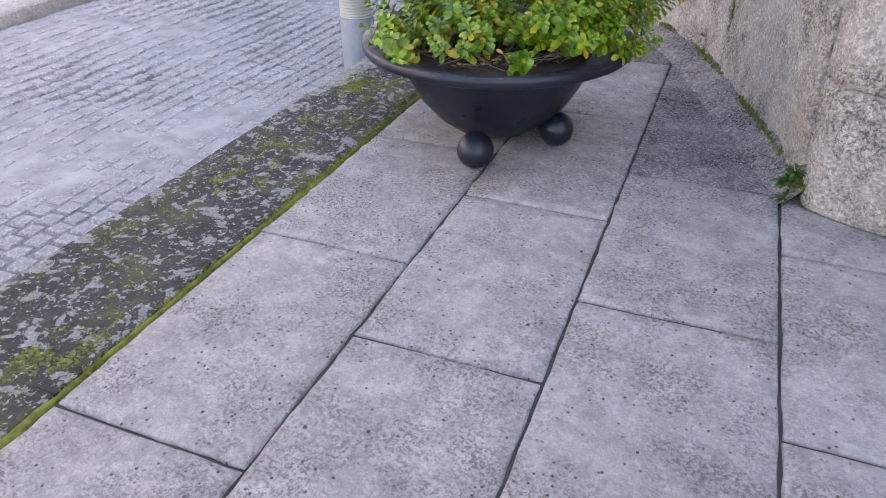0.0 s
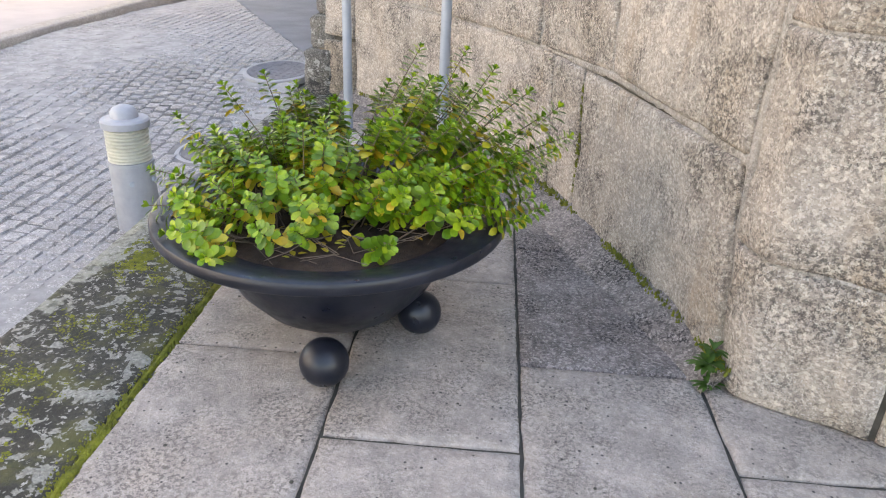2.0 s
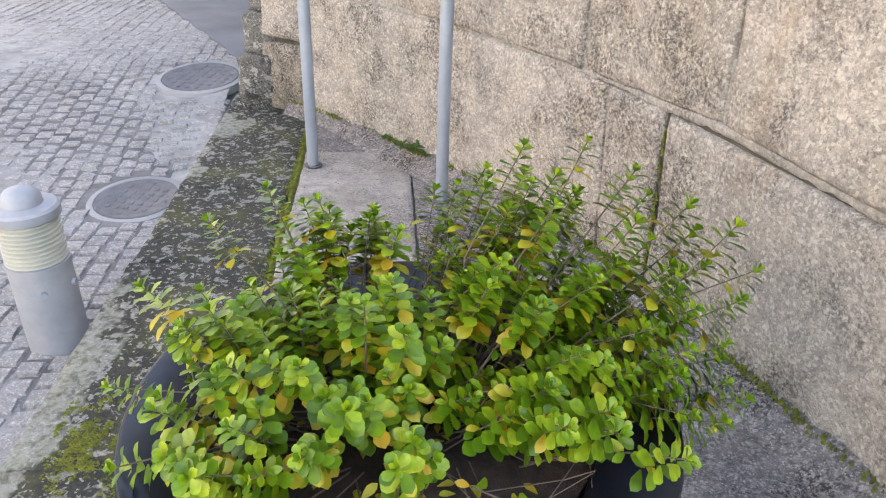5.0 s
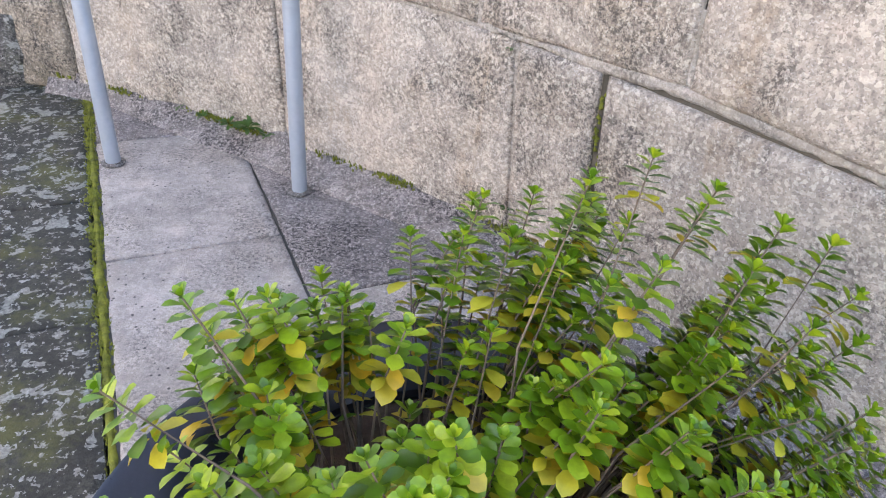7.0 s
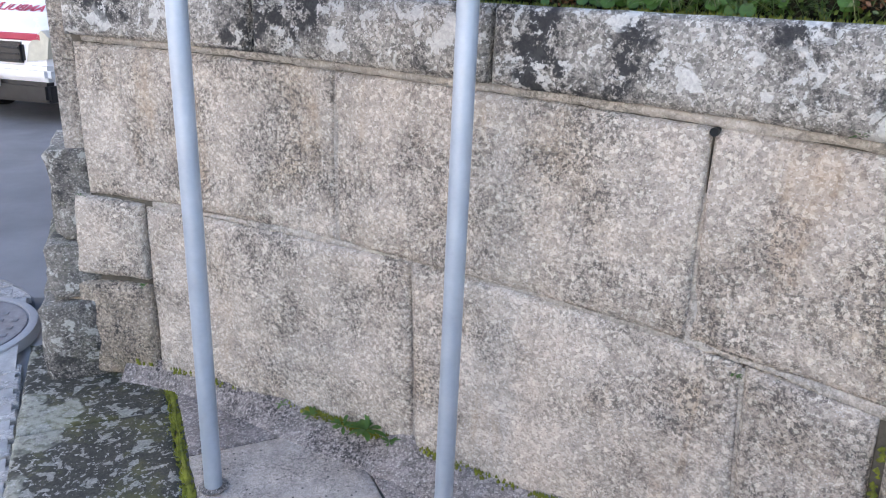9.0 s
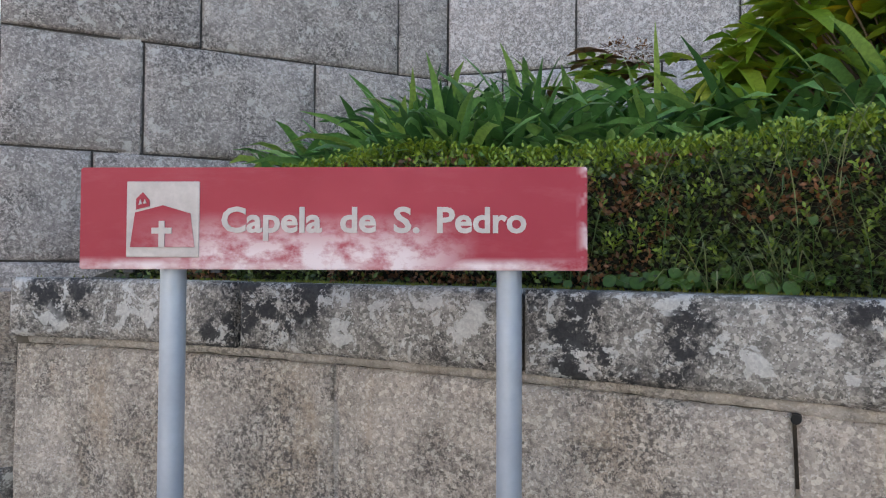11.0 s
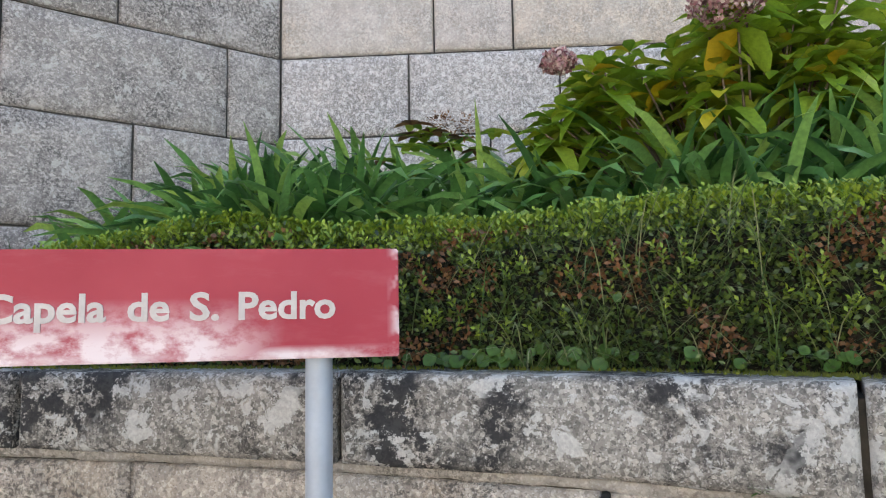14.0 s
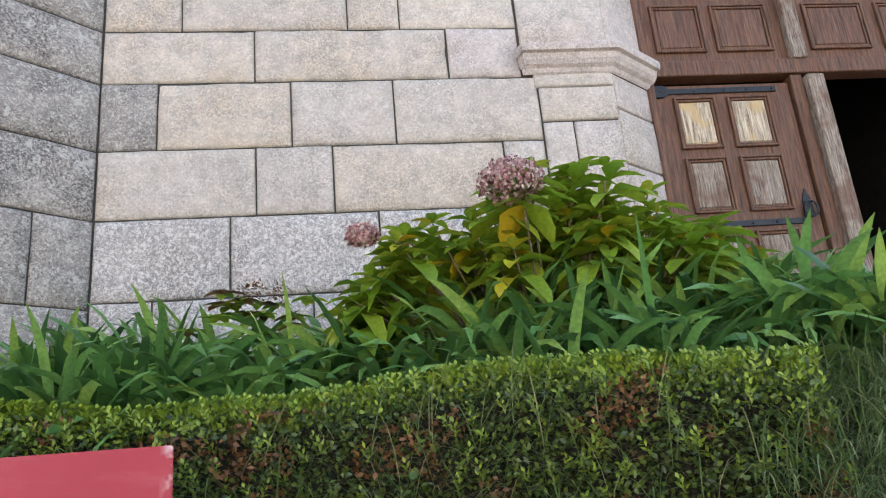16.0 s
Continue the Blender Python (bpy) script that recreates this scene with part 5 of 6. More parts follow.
# strap-leaved clumps
rs = random.Random(9)
clumps = []
for i in range(185):
    s = rs.uniform(0.95, 4.8)
    off = 0.62 + 0.40 * rs.random() + (0.4 if s > 2.2 else 0.0) * rs.random()
    clumps.append((s, off))
for i in range(26):
    clumps.append((rs.uniform(0.85, 1.7), rs.uniform(0.52, 0.85)))
for i in range(50):
    clumps.append((rs.uniform(1.1, 2.7), rs.uniform(0.85, 1.25)))
for s, off in clumps:
    p = wall_at(s, -off, bed_z(off) - 0.02)
    m_ = empty("lily_clump", "clump of arching dark green strap leaves in the bed", "plant", Matrix.Translation(p), "strap-leaved plants")
    size = 0.75 + 0.35 * rs.random()
    if s < 1.3:
        size *= 0.78
    if s > 3.9:
        size *= 0.72
    for j in range(rs.randint(15, 21)):
        t = rs.uniform(0, 6.283)
        out = Vector((math.cos(t), math.sin(t), 0))
        c = Cloud()
        c.blade(out * 0.04 * rs.random(), out, size * rs.uniform(0.36, 0.66), rs.uniform(0.028, 0.044), rs.choice((rs.uniform(28, 60), rs.uniform(50, 80))), rs.uniform(40, 135), 7, rs.uniform(-1.3, 1.3))
        c.link("strap_leaf", M_STRAP, m_)

# hydrangea bush against the front
hyd = empty("hydrangea", "hydrangea bush with faded dusty pink flower heads", "bush", Matrix.Translation((1.22, 5.70, 2.0)))
hl, yl = Cloud(), Cloud()
rq = random.Random(31)
HEADS = []
fdir, fnor = Vector((0.8395, -0.5432, 0)), Vector((-0.5432, -0.8395, 0))
for i in range(150):
    a_ = rq.uniform(-0.78, 0.78)
    depth_ = rq.uniform(-0.30, 0.28) - (0.16 if a_ < -0.25 else 0.0)
    top_ = 1.02 - (0.62 if a_ > 0.12 else 0.50) * abs(a_ - 0.12) ** 1.25 - 0.25 * abs(depth_)
    tip = fdir * a_ + fnor * depth_ + Vector((0, 0, top_ * rq.uniform(0.55, 1.0)))
    foot = Vector((tip.x * 0.3, tip.y * 0.3, 0))
    hs = bmesh.new()
    tube(hs, [foot, foot.lerp(tip, 0.5) + Vector((0, 0, 0.05)), tip], 0.006, 5, 0.6)
    link("branch", hs, M_TWIG, hyd)
    for tier in range(3):
        base = tip - Vector((0, 0, 0.055 * tier))
        for j in range(4 if tier else 5):
            t = j * 6.283 / (4 if tier else 5) + tier * 0.8 + rq.uniform(-0.3, 0.3)
            out = Vector((math.cos(t), math.sin(t), 0.75 - 0.35 * tier + rq.uniform(-0.25, 0.25)))
            ln = rq.uniform(0.12, 0.17) * (0.62 + 0.26 * tier)
            (yl if rq.random() < 0.07 else hl).leaf(base, out, Vector((0, 0, 1)), ln, ln * rq.uniform(0.48, 0.62), 0.42, rq.uniform(0.35, 0.85), 0.45)
hl.link("foliage", M_HYD, hyd, "broad yellow-green leaves")
yl.link("old_leaves", M_YELLOW, hyd, "yellow and orange ageing leaves")
for a_, d_, z_, r_ in ((-0.16, 0.36, 0.795, 0.13), (-0.70, 0.30, 0.64, 0.06)):
    c = Cloud()
    ctr = fdir * a_ + fnor * d_ + Vector((0, 0, z_))
    for j in range(1500):
        v = Vector((rq.gauss(0, 1), rq.gauss(0, 1), rq.gauss(0.25, 0.9))).normalized()
        lump = 0.86 + 0.2 * noise.noise(v * 3.0 + Vector((a_, 0, 7)))
        p = ctr + Vector((v.x, v.y, v.z * 0.62)) * (r_ * lump * rq.uniform(0.80, 1.08))
        c.small(p, v.orthogonal() * rq.choice((-1, 1)) + Vector((rq.gauss(0, 0.7), rq.gauss(0, 0.7), rq.gauss(0, 0.7))) + v * 0.3, v, rq.uniform(0.011, 0.021), 0.014)
    c.link("flower_head", M_FLORET, hyd, "dried dusty pink flower head")
small_hyd = empty("seedling_shrub", "small browning shrub in front of the chapel wall", "bush", Matrix.Translation((0.27, 6.36, 2.15)))
c, c2 = Cloud(), Cloud()
for i in range(16):
    tip = Vector((rq.uniform(-0.22, 0.30), rq.uniform(-0.12, 0.12), rq.uniform(0.18, 0.42)))
    for j in range(6):
        t = j * 1.047 + rq.random()
        (c2 if rq.random() < 0.25 else c).leaf(tip, Vector((math.cos(t), math.sin(t), 0.3)), Vector((0, 0, 1)), rq.uniform(0.06, 0.09), 0.045, 0.2, 0.4, 0.45)
for dx in (0.02, 0.13):
    for j in range(140):
        v = Vector((rq.gauss(0, 1), rq.gauss(0, 1), rq.gauss(0, 0.6))).normalized()
        c2.small(Vector((dx, 0, 0.40)) + v * rq.uniform(0.015, 0.05), v + Vector((rq.gauss(0, 0.5), rq.gauss(0, 0.5), 0)), Vector((0, 0, 1)), rq.uniform(0.010, 0.022), 0.009)
c.link("foliage", M_HYD, small_hyd)
c2.link("dead_leaves", M_BROWNLEAF, small_hyd)

# loose grass: in the hedge foot, along the bed, and a long tuft at the hedge's end
c = Cloud()
for i in range(1500):
    s = rs.uniform(0.3, 4.6)
    off = rs.uniform(0.5, 0.9)
    t = rs.uniform(0, 6.283)
    c.blade(wall_at(s, -off, bed_z(off)), Vector((math.cos(t), math.sin(t), 0)), rs.uniform(0.12, 0.30) * (0.6 if s < 1.3 else 1), 0.004, rs.uniform(55, 88), rs.uniform(20, 110), 4)
for i in range(150):
    s = rs.choice((rs.uniform(2.0, 3.7), rs.gauss(2.55, 0.12)))
    t = rs.uniform(0, 6.283)
    outw = (wall_at(s, 1.0) - wall_at(s, 0.0)).normalized()
    c.blade(wall_at(s, -0.20, 1.645), outw * 0.5 + Vector((math.cos(t), math.sin(t), 0)), rs.uniform(0.08, 0.34), 0.0035, rs.uniform(20, 75), rs.uniform(40, 150), 4)
for i in range(420):
    s = rs.gauss(2.75, 0.38)
    outw = (wall_at(s, 1.0) - wall_at(s, 0.0)).normalized()
    side = (wall_at(s + 0.02, 0.0) - wall_at(s - 0.02, 0.0)).normalized() * rs.gauss(0, 1.2)
    c.blade(wall_at(s, -0.205 + rs.uniform(-0.01, 0.02), rs.uniform(1.64, 1.98)), outw * 0.35 + side, rs.uniform(0.10, 0.30), 0.0034, rs.uniform(10, 80), rs.uniform(20, 120), 4)
tagged(c.link("bed_grass", M_GRASS), "thin green and straw grass blades in the bed", "grass", kind="stuff")
c = Cloud()
for i in range(2800):
    s = rs.uniform(3.46, 4.8)
    off = rs.uniform(0.10, 0.6)
    t = rs.uniform(0, 6.283)
    outw = (wall_at(s, 1.0) - wall_at(s, 0.0)).normalized()
    c.blade(wall_at(s, -off, 1.63 + 0.55 * off), outw * 0.9 + Vector((math.cos(t), math.sin(t), 0)), rs.uniform(0.12, 0.32), 0.0034, rs.uniform(20, 80), rs.uniform(60, 150), 5)
tagged(c.link("grass_tuft", M_GRASS), "long drooping grass beside the end of the hedge", "grass", kind="stuff")

# round-leaved pennywort at the hedge foot
for i in range(64):
    s = rs.choice((rs.gauss(2.25, 0.12), rs.gauss(2.55, 0.2), rs.uniform(1.9, 3.4)))
    z = 1.655 + rs.uniform(0.0, 0.045) + (0.13 if i in (3, 9) else 0)
    r = rs.uniform(0.011, 0.022)
    outw = (wall_at(s, 1.0) - wall_at(s, 0.0)).normalized()
    p = wall_at(s, rs.uniform(-0.205, -0.165), z)
    bm = bmesh.new()
    nrm = (outw + Vector((rs.gauss(0, 0.3), rs.gauss(0, 0.3), 0.5))).normalized()
    u = nrm.orthogonal().normalized()
    w = nrm.cross(u)
    ctr = bm.verts.new(-nrm * r * 0.25)
    ring = [bm.verts.new((u * math.cos(t * 0.5236) + w * math.sin(t * 0.5236)) * r * (1 + 0.06 * math.cos(t * 2.1))) for t in range(12)]
    for t in range(12):
        bm.faces.new((ctr, ring[t], ring[(t + 1) % 12]))
    tube(bm, [Vector((0, 0, 0)) - nrm * r * 0.25, Vector((0, 0, -(z - 1.64))) - outw * 0.02], 0.0012, 4)
    ob = smooth(link("pennywort", bm, M_ROUND), 80)
    ob.location = p
    tagged(ob, "small round green pennywort leaf at the hedge foot", "plant", "pennywort leaves")


def weed(s, out, z, size, n):
    """A small leafy tuft in a crack of the wall foot."""
    tuft = empty("weed", "small green weed growing at the foot of the wall", "weed", Matrix.Translation(wall_at(s, out, z)), "weeds at the wall")
    for j in range(n):
        c = Cloud()
        t = rs.uniform(0, 6.283)
        d = Vector((math.cos(t), math.sin(t), rs.uniform(0.2, 1.2)))
        c.leaf(d * size * 0.2 * rs.random(), d, Vector((0, 0, 1)), size * rs.uniform(0.4, 1.0), size * 0.26, 0.2, 0.5)
        c.link("leaf", M_ROUND, tuft)


for s, out, z, size, n in ((1.55, 0.04, 0.10, 0.085, 26), (1.45, 0.05, 0.09, 0.06, 20), (1.3, 0.05, 0.09, 0.04, 16), (1.66, 0.05, 0.09, 0.04, 14), (1.15, 0.04, 0.09, 0.03, 10), (2.86, 0.02, 0.17, 0.03, 10), (2.72, 0.06, 0.09, 0.025, 10),
                           (4.56, 0.05, 0.07, 0.07, 34), (4.60, 0.06, 0.02, 0.05, 24), (4.54, 0.03, 0.11, 0.05, 22), (2.785, 0.012, 0.735, 0.022, 9), (0.45, 0.03, 0.46, 0.025, 10), (0.19, 0.03, 0.83, 0.025, 10), (2.95, 0.02, 1.40, 0.03, 12), (3.02, 0.02, 1.385, 0.025, 10)):
    weed(s, out, z, size, n)
# a spray of ivy-like growth hanging over the wall
hang = Cloud()
for i in range(900):
    s = 4.42 + rs.gauss(0, 0.10)
    z = 1.70 - abs(rs.gauss(0, 0.10)) * (1.0 if abs(s - 4.42) < 0.1 else 0.6)
    o = rs.uniform(-0.10, 0.035) if z > 1.65 else 0.028 + abs(rs.gauss(0, 0.014))
    hang.leaf(wall_at(s, o, z), Vector((rs.gauss(0, 1), rs.gauss(0, 1), rs.gauss(-0.4, 0.6))), Vector((0, 0, 1)), rs.uniform(0.025, 0.045), 0.022, 0.2, 0.3)
tagged(hang.link("trailing_plant", M_ROUND), "dark green plant trailing over the wall top", "plant", kind="stuff")

# fallen scraps on the paving
for i in range(60):
    u, v = rs.uniform(0.8, 4.6), rs.uniform(0.45, 2.1)
    bm = bmesh.new()
    bmesh.ops.create_icosphere(bm, subdivisions=1, radius=rs.uniform(0.003, 0.007))
    for w in bm.verts:
        w.co.z *= 0.45
    ob = link("seed_husk", bm, M_JOINT)
    ob.location = uv(u, v, 0.004)
    tagged(ob, "tiny dark seed husk lying on the paving", "debris", "scraps on the paving")

# ---- across the street ----
far_pave = tagged(empty("far_pavement", "pale pavement with granite kerb across the street", "pavement"), kind="structure")
LEFT = [(-2.2, -3.0), (-3.1, 0.5), (-4.08, 3.0), (-4.74, 4.67), (-5.41, 6.38), (-6.1, 9.2), (-6.75, 12.2), (-7.3, 14.8)]
bm = bmesh.new()
rows = []
for x, y in LEFT:
    z = road_z(x, y)
    rows.append([bm.verts.new((x - d_, y - 0.3 * d_, z + h_)) for d_, h_ in ((0.0, -0.1), (0.0, 0.095), (0.015, 0.11), (0.19, 0.115))])
for p, q in zip(rows, rows[1:]):
    for i in range(3):
        bm.faces.new((p[i], q[i], q[i + 1], p[i + 1]))
bmesh.ops.recalc_face_normals(bm, faces=bm.faces[:])
link("far_kerb", bm, M_FAR_KERB, far_pave, "pale granite kerb")
bm = bmesh.new()
rows = []
for x, y in LEFT:
    z = road_z(x, y)
    rows.append([bm.verts.new((x - d_, y - 0.3 * d_, z + h_)) for d_, h_ in ((0.19, 0.109), (1.6, 0.13), (6.5, 0.2))])
for p, q in zip(rows, rows[1:]):
    for i in range(2):
        bm.faces.new((p[i], q[i], q[i + 1], p[i + 1]))
bmesh.ops.recalc_face_normals(bm, faces=bm.faces[:])
link("far_flags", bm, plain("pinkish paving", (0.46, 0.41, 0.385), 0.85, var=0.15, scale=1.5, bump=0.2), far_pave)

# asphalt of the side street
bm = bmesh.new()
rows = []
for i in range(60):
    y = 7.36 + i * 7.84 / 59
    x0 = max(-2.39 - 0.96 * (y - 7.36), float(np.interp(y, [p[1] for p in LEFT], [p[0] for p in LEFT])))
    x0 += 0.02 * math.sin(i * 2.3)
    x1 = float(np.interp(y, [7.16, 15.2], [-2.06, -2.25]))
    rows.append([bm.verts.new((x, y, road_z(x, y) + 0.022)) for x in [x0 + (x1 - x0) * j / 16 for j in range(17)]])
for p, q in zip(rows, rows[1:]):
    for j in range(16):
        bm.faces.new((p[j], p[j + 1], q[j + 1], q[j]))
rim_ = bmesh.ops.extrude_edge_only(bm, edges=[e for e in bm.edges if e.is_boundary])["geom"]
for v in rim_:
    if isinstance(v, bmesh.types.BMVert):
        v.co.z -= 0.08
bmesh.ops.recalc_face_normals(bm, faces=bm.faces[:])
tagged(link("road", bm, M_ASPHALT), "smooth blue-grey asphalt of the side street", "road", kind="structure")


def house(name, m, w, d, h, windows, label, roof_h=1.6, plinth=0.45):
    """A plain plastered house: walls, stone plinth, hipped roof, barred windows on its front (y = 0)."""
    ho = empty(name, label, "house", m)
    link("wall", box(0, 0, 0, w, d, h, 0.02), M_WHITE, ho)
    link("plinth", box(-0.03, -0.03, -0.6, w + 0.03, d + 0.03, plinth, 0.015), M_STONE_TRIM, ho)
    bm = bmesh.new()
    e = 0.4
    a = [bm.verts.new(p) for p in ((-e, -e, h), (w + e, -e, h), (w + e, d + e, h), (-e, d + e, h))]
    r1, r2 = bm.verts.new((d / 2, d / 2, h + roof_h)), bm.verts.new((max(w - d / 2, d / 2 + 0.2), d / 2, h + roof_h))
    for f in ((a[0], a[1], r2, r1), (a[1], a[2], r2), (a[2], a[3], r1, r2), (a[3], a[0], r1), a[::-1]):
        bm.faces.new(f)
    link("roof", bm, M_TILE, ho)
    for x0, z0, ww, hh in windows:
        wi = link("window", box(x0 - 0.16, -0.035, z0 - 0.18, x0 + ww + 0.16, 0.02, z0 + hh + 0.12, 0.008), M_STONE_TRIM, ho, "window in a stone surround")
        link("pane", box(x0, -0.05, z0, x0 + ww, -0.03, z0 + hh), M_GLASS, wi)
        for k_ in range(5):
            t = 0.05 if k_ in (0, 2, 4) else 0.03
            xx = x0 + ww * k_ / 4
            link("mullion", box(xx - t / 2, -0.07, z0, xx + t / 2, -0.045, z0 + hh), M_WINFRAME, wi)
        for f_, t in ((0.0, 0.06), (0.17, 0.035), (0.68, 0.09), (0.80, 0.03), (1.0, 0.06)):
            zz = z0 + hh * f_
            link("glazing_bar", box(x0, -0.072, zz - t / 2, x0 + ww, -0.048, zz + t / 2), M_WINFRAME, wi)
    return ho


house("house", Matrix.Translation((-15.0, 18.75, 1.15)) @ Matrix.Rotation(radians(-2), 4, "Z"), 13.0, 7.0, 6.0, ((6.9, 1.12, 1.05, 1.08), (2.5, 1.12, 1.05, 1.08)), "white plastered house in the sun with barred sash windows", plinth=0.12)
house("house", Matrix.Translation((-8.1, 7.2, 0.0)) @ Matrix.Rotation(radians(107), 4, "Z"), 8.0, 6.0, 5.5, ((2.0, 1.4, 1.0, 1.3), (5.0, 1.4, 1.0, 1.3)), "white plastered house with stone plinth across the street", plinth=0.75)
house("house", Matrix.Translation((-4.2, -6.0, 0.0)) @ Matrix.Rotation(radians(107), 4, "Z"), 9.5, 6.0, 5.5, ((2.0, 1.4, 1.0, 1.3), (6.0, 1.4, 1.0, 1.3)), "white plastered house with stone plinth across the street", plinth=0.75)
# utility box against the house
cab = empty("utility_box", "pale meter cabinet on a grey stand at the street side", "cabinet", Matrix.Translation((-5.75, 18.3, 1.1)))
link("stand", box(-0.14, -0.12, -0.7, 0.14, 0.12, 0.18, 0.01), M_BOLLARD, cab)
link("case", box(-0.20, -0.16, 0.18, 0.20, 0.14, 0.85, 0.02), M_WHITE, cab)
link("door", box(-0.17, -0.172, 0.22, 0.17, -0.158, 0.81, 0.006), M_WHITE, cab)
# dark lamp pole on the far pavement
pole = empty("street_pole", "dark painted steel pole on the far pavement", "pole", Matrix.Translation((-7.05, 9.3, 0.12)))
smooth(link("shaft", lathe([(0.10, -0.1), (0.10, 0.02), (0.07, 0.05), (0.06, 0.3), (0.05, 3.6), (0.0, 3.62)], 20), M_IRON, pole))
# round stone pillar at the corner
pillar = empty("stone_pillar", "thick round pale stone pillar at the street corner", "pillar", Matrix.Translation((-6.8, 13.2, 0.12)))
smooth(link("shaft", lathe([(0.33, -0.1), (0.33, 0.12), (0.28, 0.16), (0.26, 1.3), (0.25, 1.9)], 24), M_FAR_KERB, pillar))
smooth(link("cap", lathe([(0.31, 1.9), (0.34, 1.93), (0.34, 2.02), (0.2, 2.12), (0.0, 2.15)], 24), M_FAR_KERB, pillar))

# ---- ambulance ----
van = empty("ambulance", "white ambulance van with crimson stripe standing in the street", "van", Matrix.Translation((-4.90, 13.05, road_z(-4.6, 12.4) + 0.03)) @ Matrix.Rotation(radians(-24), 4, "Z"))


def loft(sections, bevel=0.0):
    """Skin of a body: rings of (x, y, z) mirrored about x = 0, one after the other."""
    bm = bmesh.new()
    rings = [[bm.verts.new(p) for p in sec] for sec in sections]
    for p, q in zip(rings, rings[1:]):
        for i in range(len(p)):
            j = (i + 1) % len(p)
            bm.faces.new((p[i], q[i], q[j], p[j]))
    bm.faces.new(rings[0][::-1])
    bm.faces.new(rings[-1])
    bmesh.ops.recalc_face_normals(bm, faces=bm.faces[:])
    return bm


def section(y, w, z0, z1, wt):
    r = 0.10
    return [(-w, y, z0), (-w, y, z1 - 0.25), (-wt - 0.02, y, z1 - r), (-wt + r, y, z1), (wt - r, y, z1), (wt + 0.02, y, z1 - r), (w, y, z1 - 0.25), (w, y, z0)]


body_ = smooth(link("body", loft([section(0.0, 0.86, 0.32, 0.98, 0.80), section(0.12, 0.95, 0.30, 1.16, 0.86), section(0.5, 0.985, 0.30, 1.36, 0.88), section(0.78, 0.99, 0.30, 1.50, 0.88), section(1.05, 0.99, 0.30, 1.86, 0.86), section(1.48, 0.99, 0.30, 2.36, 0.80), section(1.75, 0.99, 0.30, 2.56, 0.78), section(4.95, 0.99, 0.32, 2.62, 0.80), section(5.1, 0.95, 0.34, 2.50, 0.78)]), M_VAN, van), 35)
ws = bmesh.new()
ring = [ws.verts.new(p) for p in ((-0.86, 0.775, 1.52), (0.86, 0.775, 1.52), (0.84, 1.06, 1.90), (0.77, 1.45, 2.34), (-0.77, 1.45, 2.34), (-0.84, 1.06, 1.90))]
ws.faces.new(ring)
bmesh.ops.translate(ws, verts=ws.verts[:], vec=(0, -0.035, 0.02))
solid = bmesh.ops.solidify(ws, geom=ws.faces[:], thickness=0.02)
link("windscreen", ws, M_GLASS, van, "dark reflecting windscreen")
link("bumper", box(-0.95, -0.10, 0.48, 0.95, 0.22, 0.66, 0.05, 2), M_VAN, van, "white painted bumper")
link("bumper_skirt", box(-0.93, -0.11, 0.24, 0.93, 0.22, 0.475, 0.04, 2), M_BLACKPLASTIC, van, "black plastic air intake")
grille = link("grille", box(-0.57, -0.045, 0.68, 0.57, 0.06, 0.92, 0.03, 2), M_BLACKPLASTIC, van, "black grille")
for z in (0.71, 0.78, 0.85):
    link("grille_bar", box(-0.53, -0.056, z - 0.012, 0.53, -0.04, z + 0.012, 0.004), M_IRON, grille)
smooth(link("badge", lathe([(0.095, 0.0), (0.095, 0.012), (0.08, 0.016), (0.078, 0.006), (0.0, 0.006)], 24), M_POST, grille)).matrix_local = pose(0, -0.055, 0.78, 90)
for sx in (-1, 1):
    hl_ = link("headlight", prism([(sx * 0.60, 0.70), (sx * 0.90, 0.74), (sx * 0.955, 0.98), (sx * 0.86, 1.06), (sx * 0.66, 0.90)], 0.25), M_LOUVRE, van, "clear headlight")
    hl_.location.y = -0.02
    bm = box(sx * 0.56 - 0.20, 0.60, 1.435, sx * 0.56 + 0.20, 0.74, 1.475, 0.006)
    for v in bm.verts:
        v.co.z += 0.5 * (v.co.y - 0.67)
        v.co.x += 0.6 * sx * (v.co.y - 0.67)
    link("bonnet_vent", bm, M_BLACKPLASTIC, van)
    mi = link("mirror", box(sx * 1.13 - 0.1, 0.95, 1.52, sx * 1.13 + 0.1, 1.10, 1.85, 0.03, 2), M_BLACKPLASTIC, van, "black door mirror")
    link("mirror_arm", box(min(sx * 0.97, sx * 1.06), 1.0, 1.58, max(sx * 0.97, sx * 1.06), 1.06, 1.64), M_BLACKPLASTIC, mi)
    link("side_window", box(sx * 0.992 - 0.004, 1.25, 1.52, sx * 0.992 + 0.004, 2.2, 2.1), M_GLASS, van)
    for y in (0.95, 4.1):
        wh = smooth(link("wheel", lathe([(0.34, -0.11), (0.36, -0.08), (0.36, 0.08), (0.34, 0.11), (0.2, 0.11)], 28), M_RUBBER, van, "black tyre"))
        wh.matrix_local = pose(sx * 0.90, y, 0.345, 0, 90, 0)
        smooth(link("rim", lathe([(0.21, -0.115), (0.21, 0.115), (0.1, 0.125), (0.0, 0.125)], 20), M_POST, wh))
link("stripe", box(-0.84, -0.02, 0.94, 0.84, 0.06, 1.02, 0.01), M_VANRED, van, "crimson stripe under the bonnet")
lettering("AMBULÂNCIA", 0.2, 0.002, 0.004, M_VANRED, van, pose(-0.62, 0.355, 1.292, -62, 0, 0) @ pose(0, 0, -0.07), width=1.24, mirror=True, name="lettering")
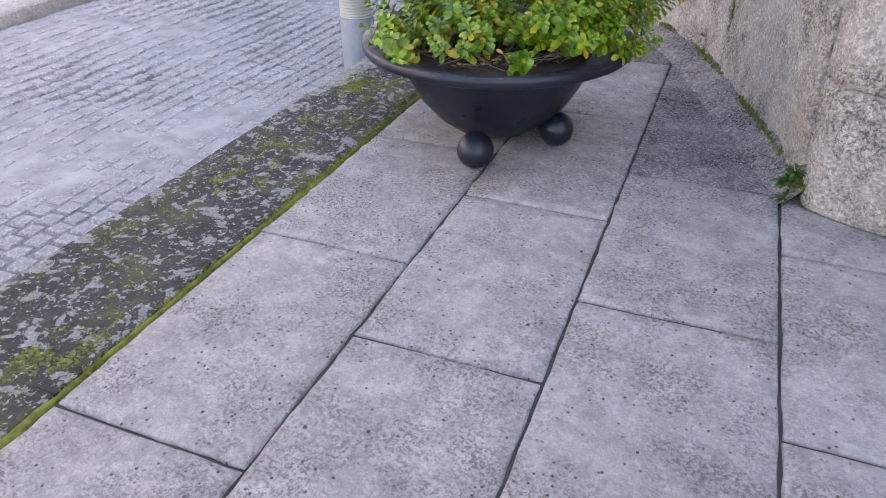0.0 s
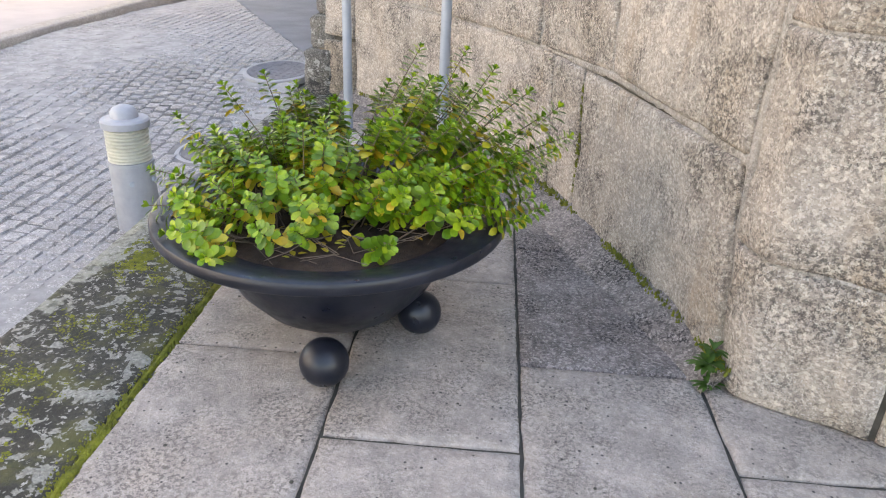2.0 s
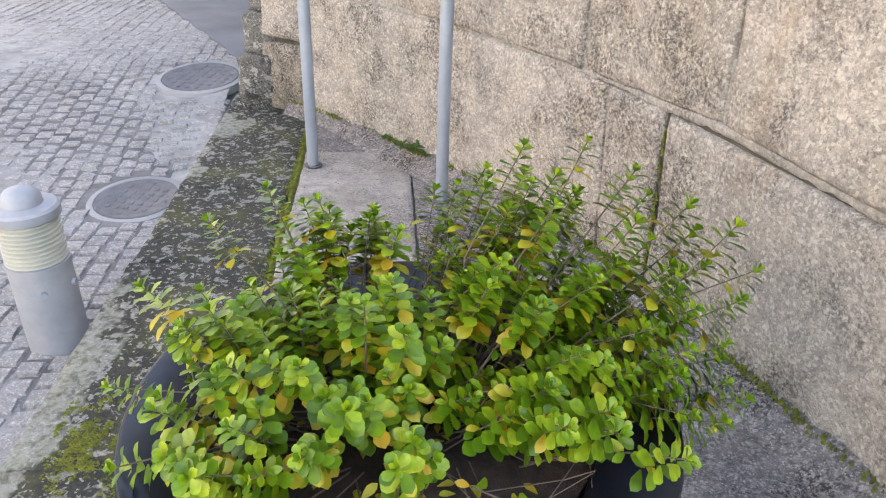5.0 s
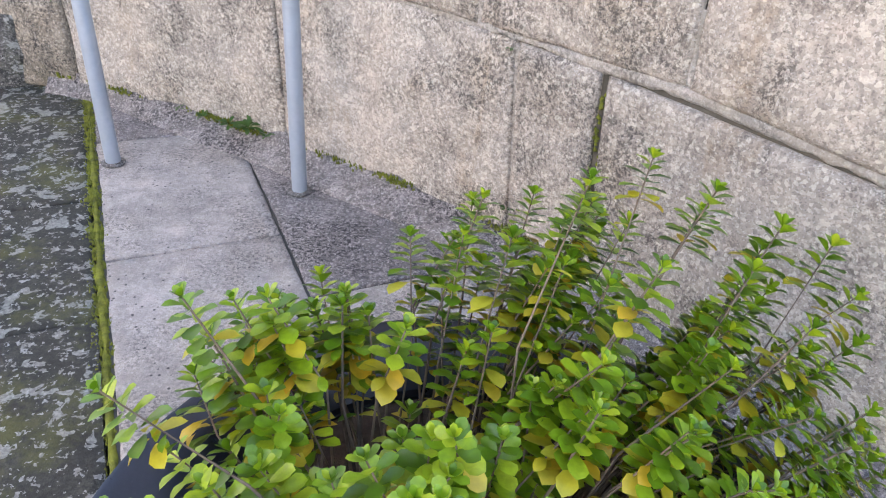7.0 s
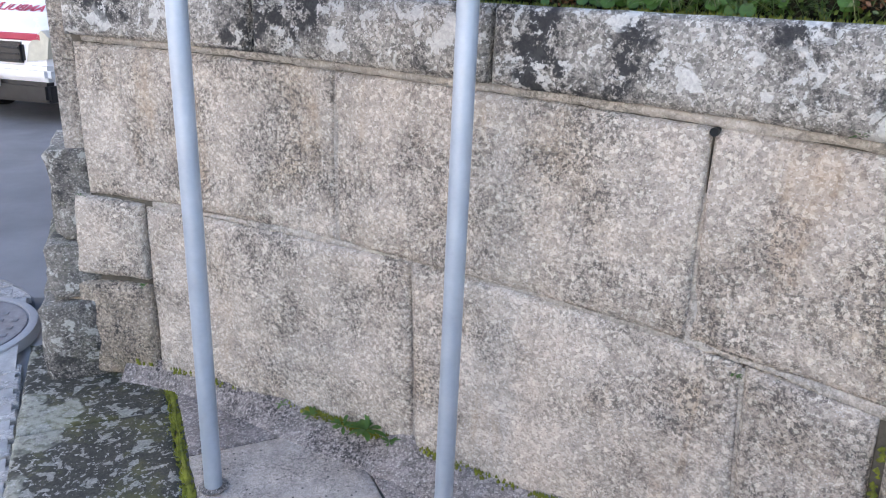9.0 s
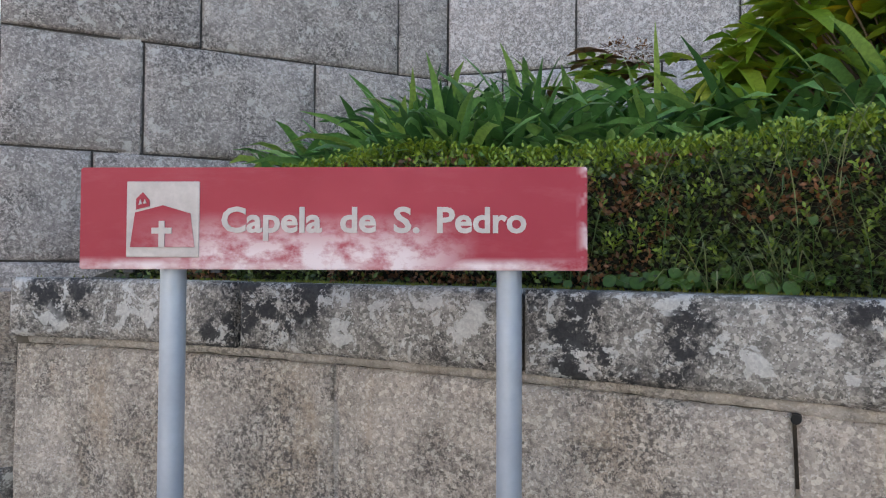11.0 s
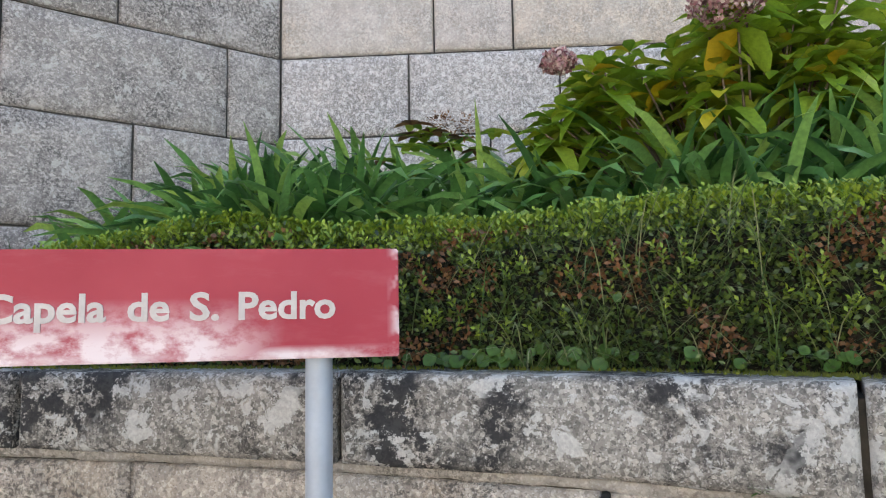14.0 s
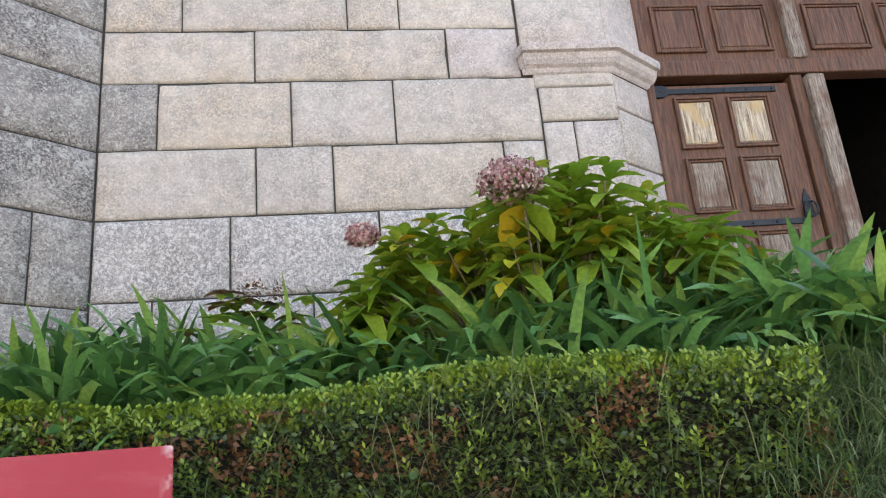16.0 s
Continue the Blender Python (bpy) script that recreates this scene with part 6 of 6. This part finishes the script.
plate_ = link("number_plate", box(-0.26, -0.125, 0.40, 0.26, -0.10, 0.51, 0.004), M_LETTER, van, "white number plate")
link("plate_band", box(0.225, -0.129, 0.402, 0.258, -0.124, 0.508), M_YELLOW, plate_)
for x in (-0.19, -0.12, -0.02, 0.04, 0.12, 0.18):
    link("plate_mark", box(x - 0.02, -0.129, 0.425, x + 0.02, -0.124, 0.485), M_IRON, plate_)

# ---- street setts: rows across the street, singly beside the kerb and joined further off ----
rt = random.Random(3)
sett_shapes = []


def sett_bm(bm, cx, cy, cz, hx, hy, ang, top_n):
    ca, sa = math.cos(ang), math.sin(ang)
    pts = []
    for f, z in ((1.0, -0.03), (0.985, 0.0), (0.84, 0.011)):
        for sx_, sy_ in ((-1, -1), (1, -1), (1, 1), (-1, 1)):
            x, y = sx_ * hx * f + rt.uniform(-0.004, 0.004), sy_ * hy * f + rt.uniform(-0.004, 0.004)
            pts.append(bm.verts.new((cx + x * ca - y * sa, cy + x * sa + y * ca, cz + z + (rt.uniform(-0.003, 0.003) if z > 0 else 0))))
    for r in (0, 4):
        for i in range(4):
            bm.faces.new((pts[r + i], pts[r + (i + 1) % 4], pts[r + 4 + (i + 1) % 4], pts[r + 4 + i]))
    bm.faces.new(pts[8:12])


for i in range(10):
    bm = bmesh.new()
    sett_bm(bm, 0, 0, 0, rt.uniform(0.044, 0.052), rt.uniform(0.042, 0.050), 0, 0)
    me = bpy.data.meshes.new("sett")
    bm.to_mesh(me)
    bm.free()
    me.materials.append(M_SETT)
    sett_shapes.append(me)
street = tagged(empty("street_paving", "worn grey granite setts laid in rows with dark and cemented joints", "paving"), kind="structure")
# dark joint bed under the setts, and cement washed over it in places


def side_street(x, y):
    return y > 7.37 and x > -2.39 - 0.96 * (y - 7.36)


def bed(name, fn, material, step):
    bm = bmesh.new()
    us_, vs_ = np.arange(-0.6, 12.4, step), np.arange(-5.2, -0.235, step)
    grid = [[bm.verts.new(uv(float(u), float(v))) for v in vs_] for u in us_]
    for row_ in grid:
        for w in row_:
            w.co.z = road_z(w.co.x, w.co.y) + fn(w.co.x, w.co.y)
    for r in range(len(us_) - 1):
        for q in range(len(vs_) - 1):
            x, y = grid[r][q].co.xy
            if x > float(np.interp(y, [p[1] for p in LEFT], [p[0] for p in LEFT])) + 0.02:
                bm.faces.new((grid[r][q], grid[r + 1][q], grid[r + 1][q + 1], grid[r][q + 1]))
    bmesh.ops.recalc_face_normals(bm, faces=bm.faces[:])
    return smooth(link(name, bm, material, street), 80)


def wash(x, y):
    return noise.noise(Vector((x * 0.75, y * 0.75, 7))) + 0.35 * noise.noise(Vector((x * 3, y * 3, 2)))


M_WASH = plain("cement wash", (0.37, 0.36, 0.35), 0.9, var=0.4, scale=7, bump=0.5)
bed("joint_bed", lambda x, y: 0.0045, plain("dirty joints", (0.21, 0.205, 0.20), 0.95, var=0.5, scale=5, bump=0.5), 0.25)
bed("cement_wash", lambda x, y: 0.0045 + 0.011 * min(1.0, max(-0.5, 2.2 * wash(x, y) + 0.25)), M_WASH, 0.06)
rest, count = bmesh.new(), 0
A = radians(16)
ax, ay = Vector((math.cos(A), math.sin(A), 0)), Vector((-math.sin(A), math.cos(A), 0))
row = 0
for i in range(-90, 90):
    row += 1
    for j in range(-75, 112):
        p = ax * (i * 0.108 + 0.004 * math.sin(j)) + ay * (j * 0.106 + (0.053 if row % 2 else 0) + 0.015 * math.sin(i * 0.7))
        p = p + 0.035 * noise.noise_vector(Vector((p.x * 1.1, p.y * 1.1, 3))) + 0.008 * noise.noise_vector(Vector((p.x * 6, p.y * 6, 8)))
        p.z = 0.0
        u, v = p.dot(U), p.dot(V)
        if v > -0.29 - 0.03 * noise.noise(Vector((u * 2.5, 0, 5))) or v < -5.2 or u < -0.4 or p.y > 11.6:
            continue
        lx = float(np.interp(p.y, [q[1] for q in LEFT], [q[0] for q in LEFT]))
        if p.x < lx + 0.06 or side_street(p.x, p.y) or math.hypot(p.x + 2.22, p.y - 5.57) < 0.30 or math.hypot(p.x + 2.59, p.y - 7.04) < 0.36:
            continue
        z = road_z(p.x, p.y) + 0.004 + rt.uniform(-0.003, 0.003)
        ang = A + rt.uniform(-0.09, 0.09)
        if v > -0.95 and 0.6 < u < 5.4 and count < 300:
            ob = new("sett", rt.choice(sett_shapes))
            ob.matrix_world = Matrix.Translation((p.x, p.y, z)) @ Matrix.Rotation(ang + rt.choice((0, math.pi)), 4, "Z")
            ob.parent = street
            count += 1
        else:
            sett_bm(rest, p.x, p.y, z, rt.uniform(0.044, 0.052), rt.uniform(0.042, 0.050), ang, 0)
tagged(link("far_setts", rest, M_SETT, street), kind="stuff")
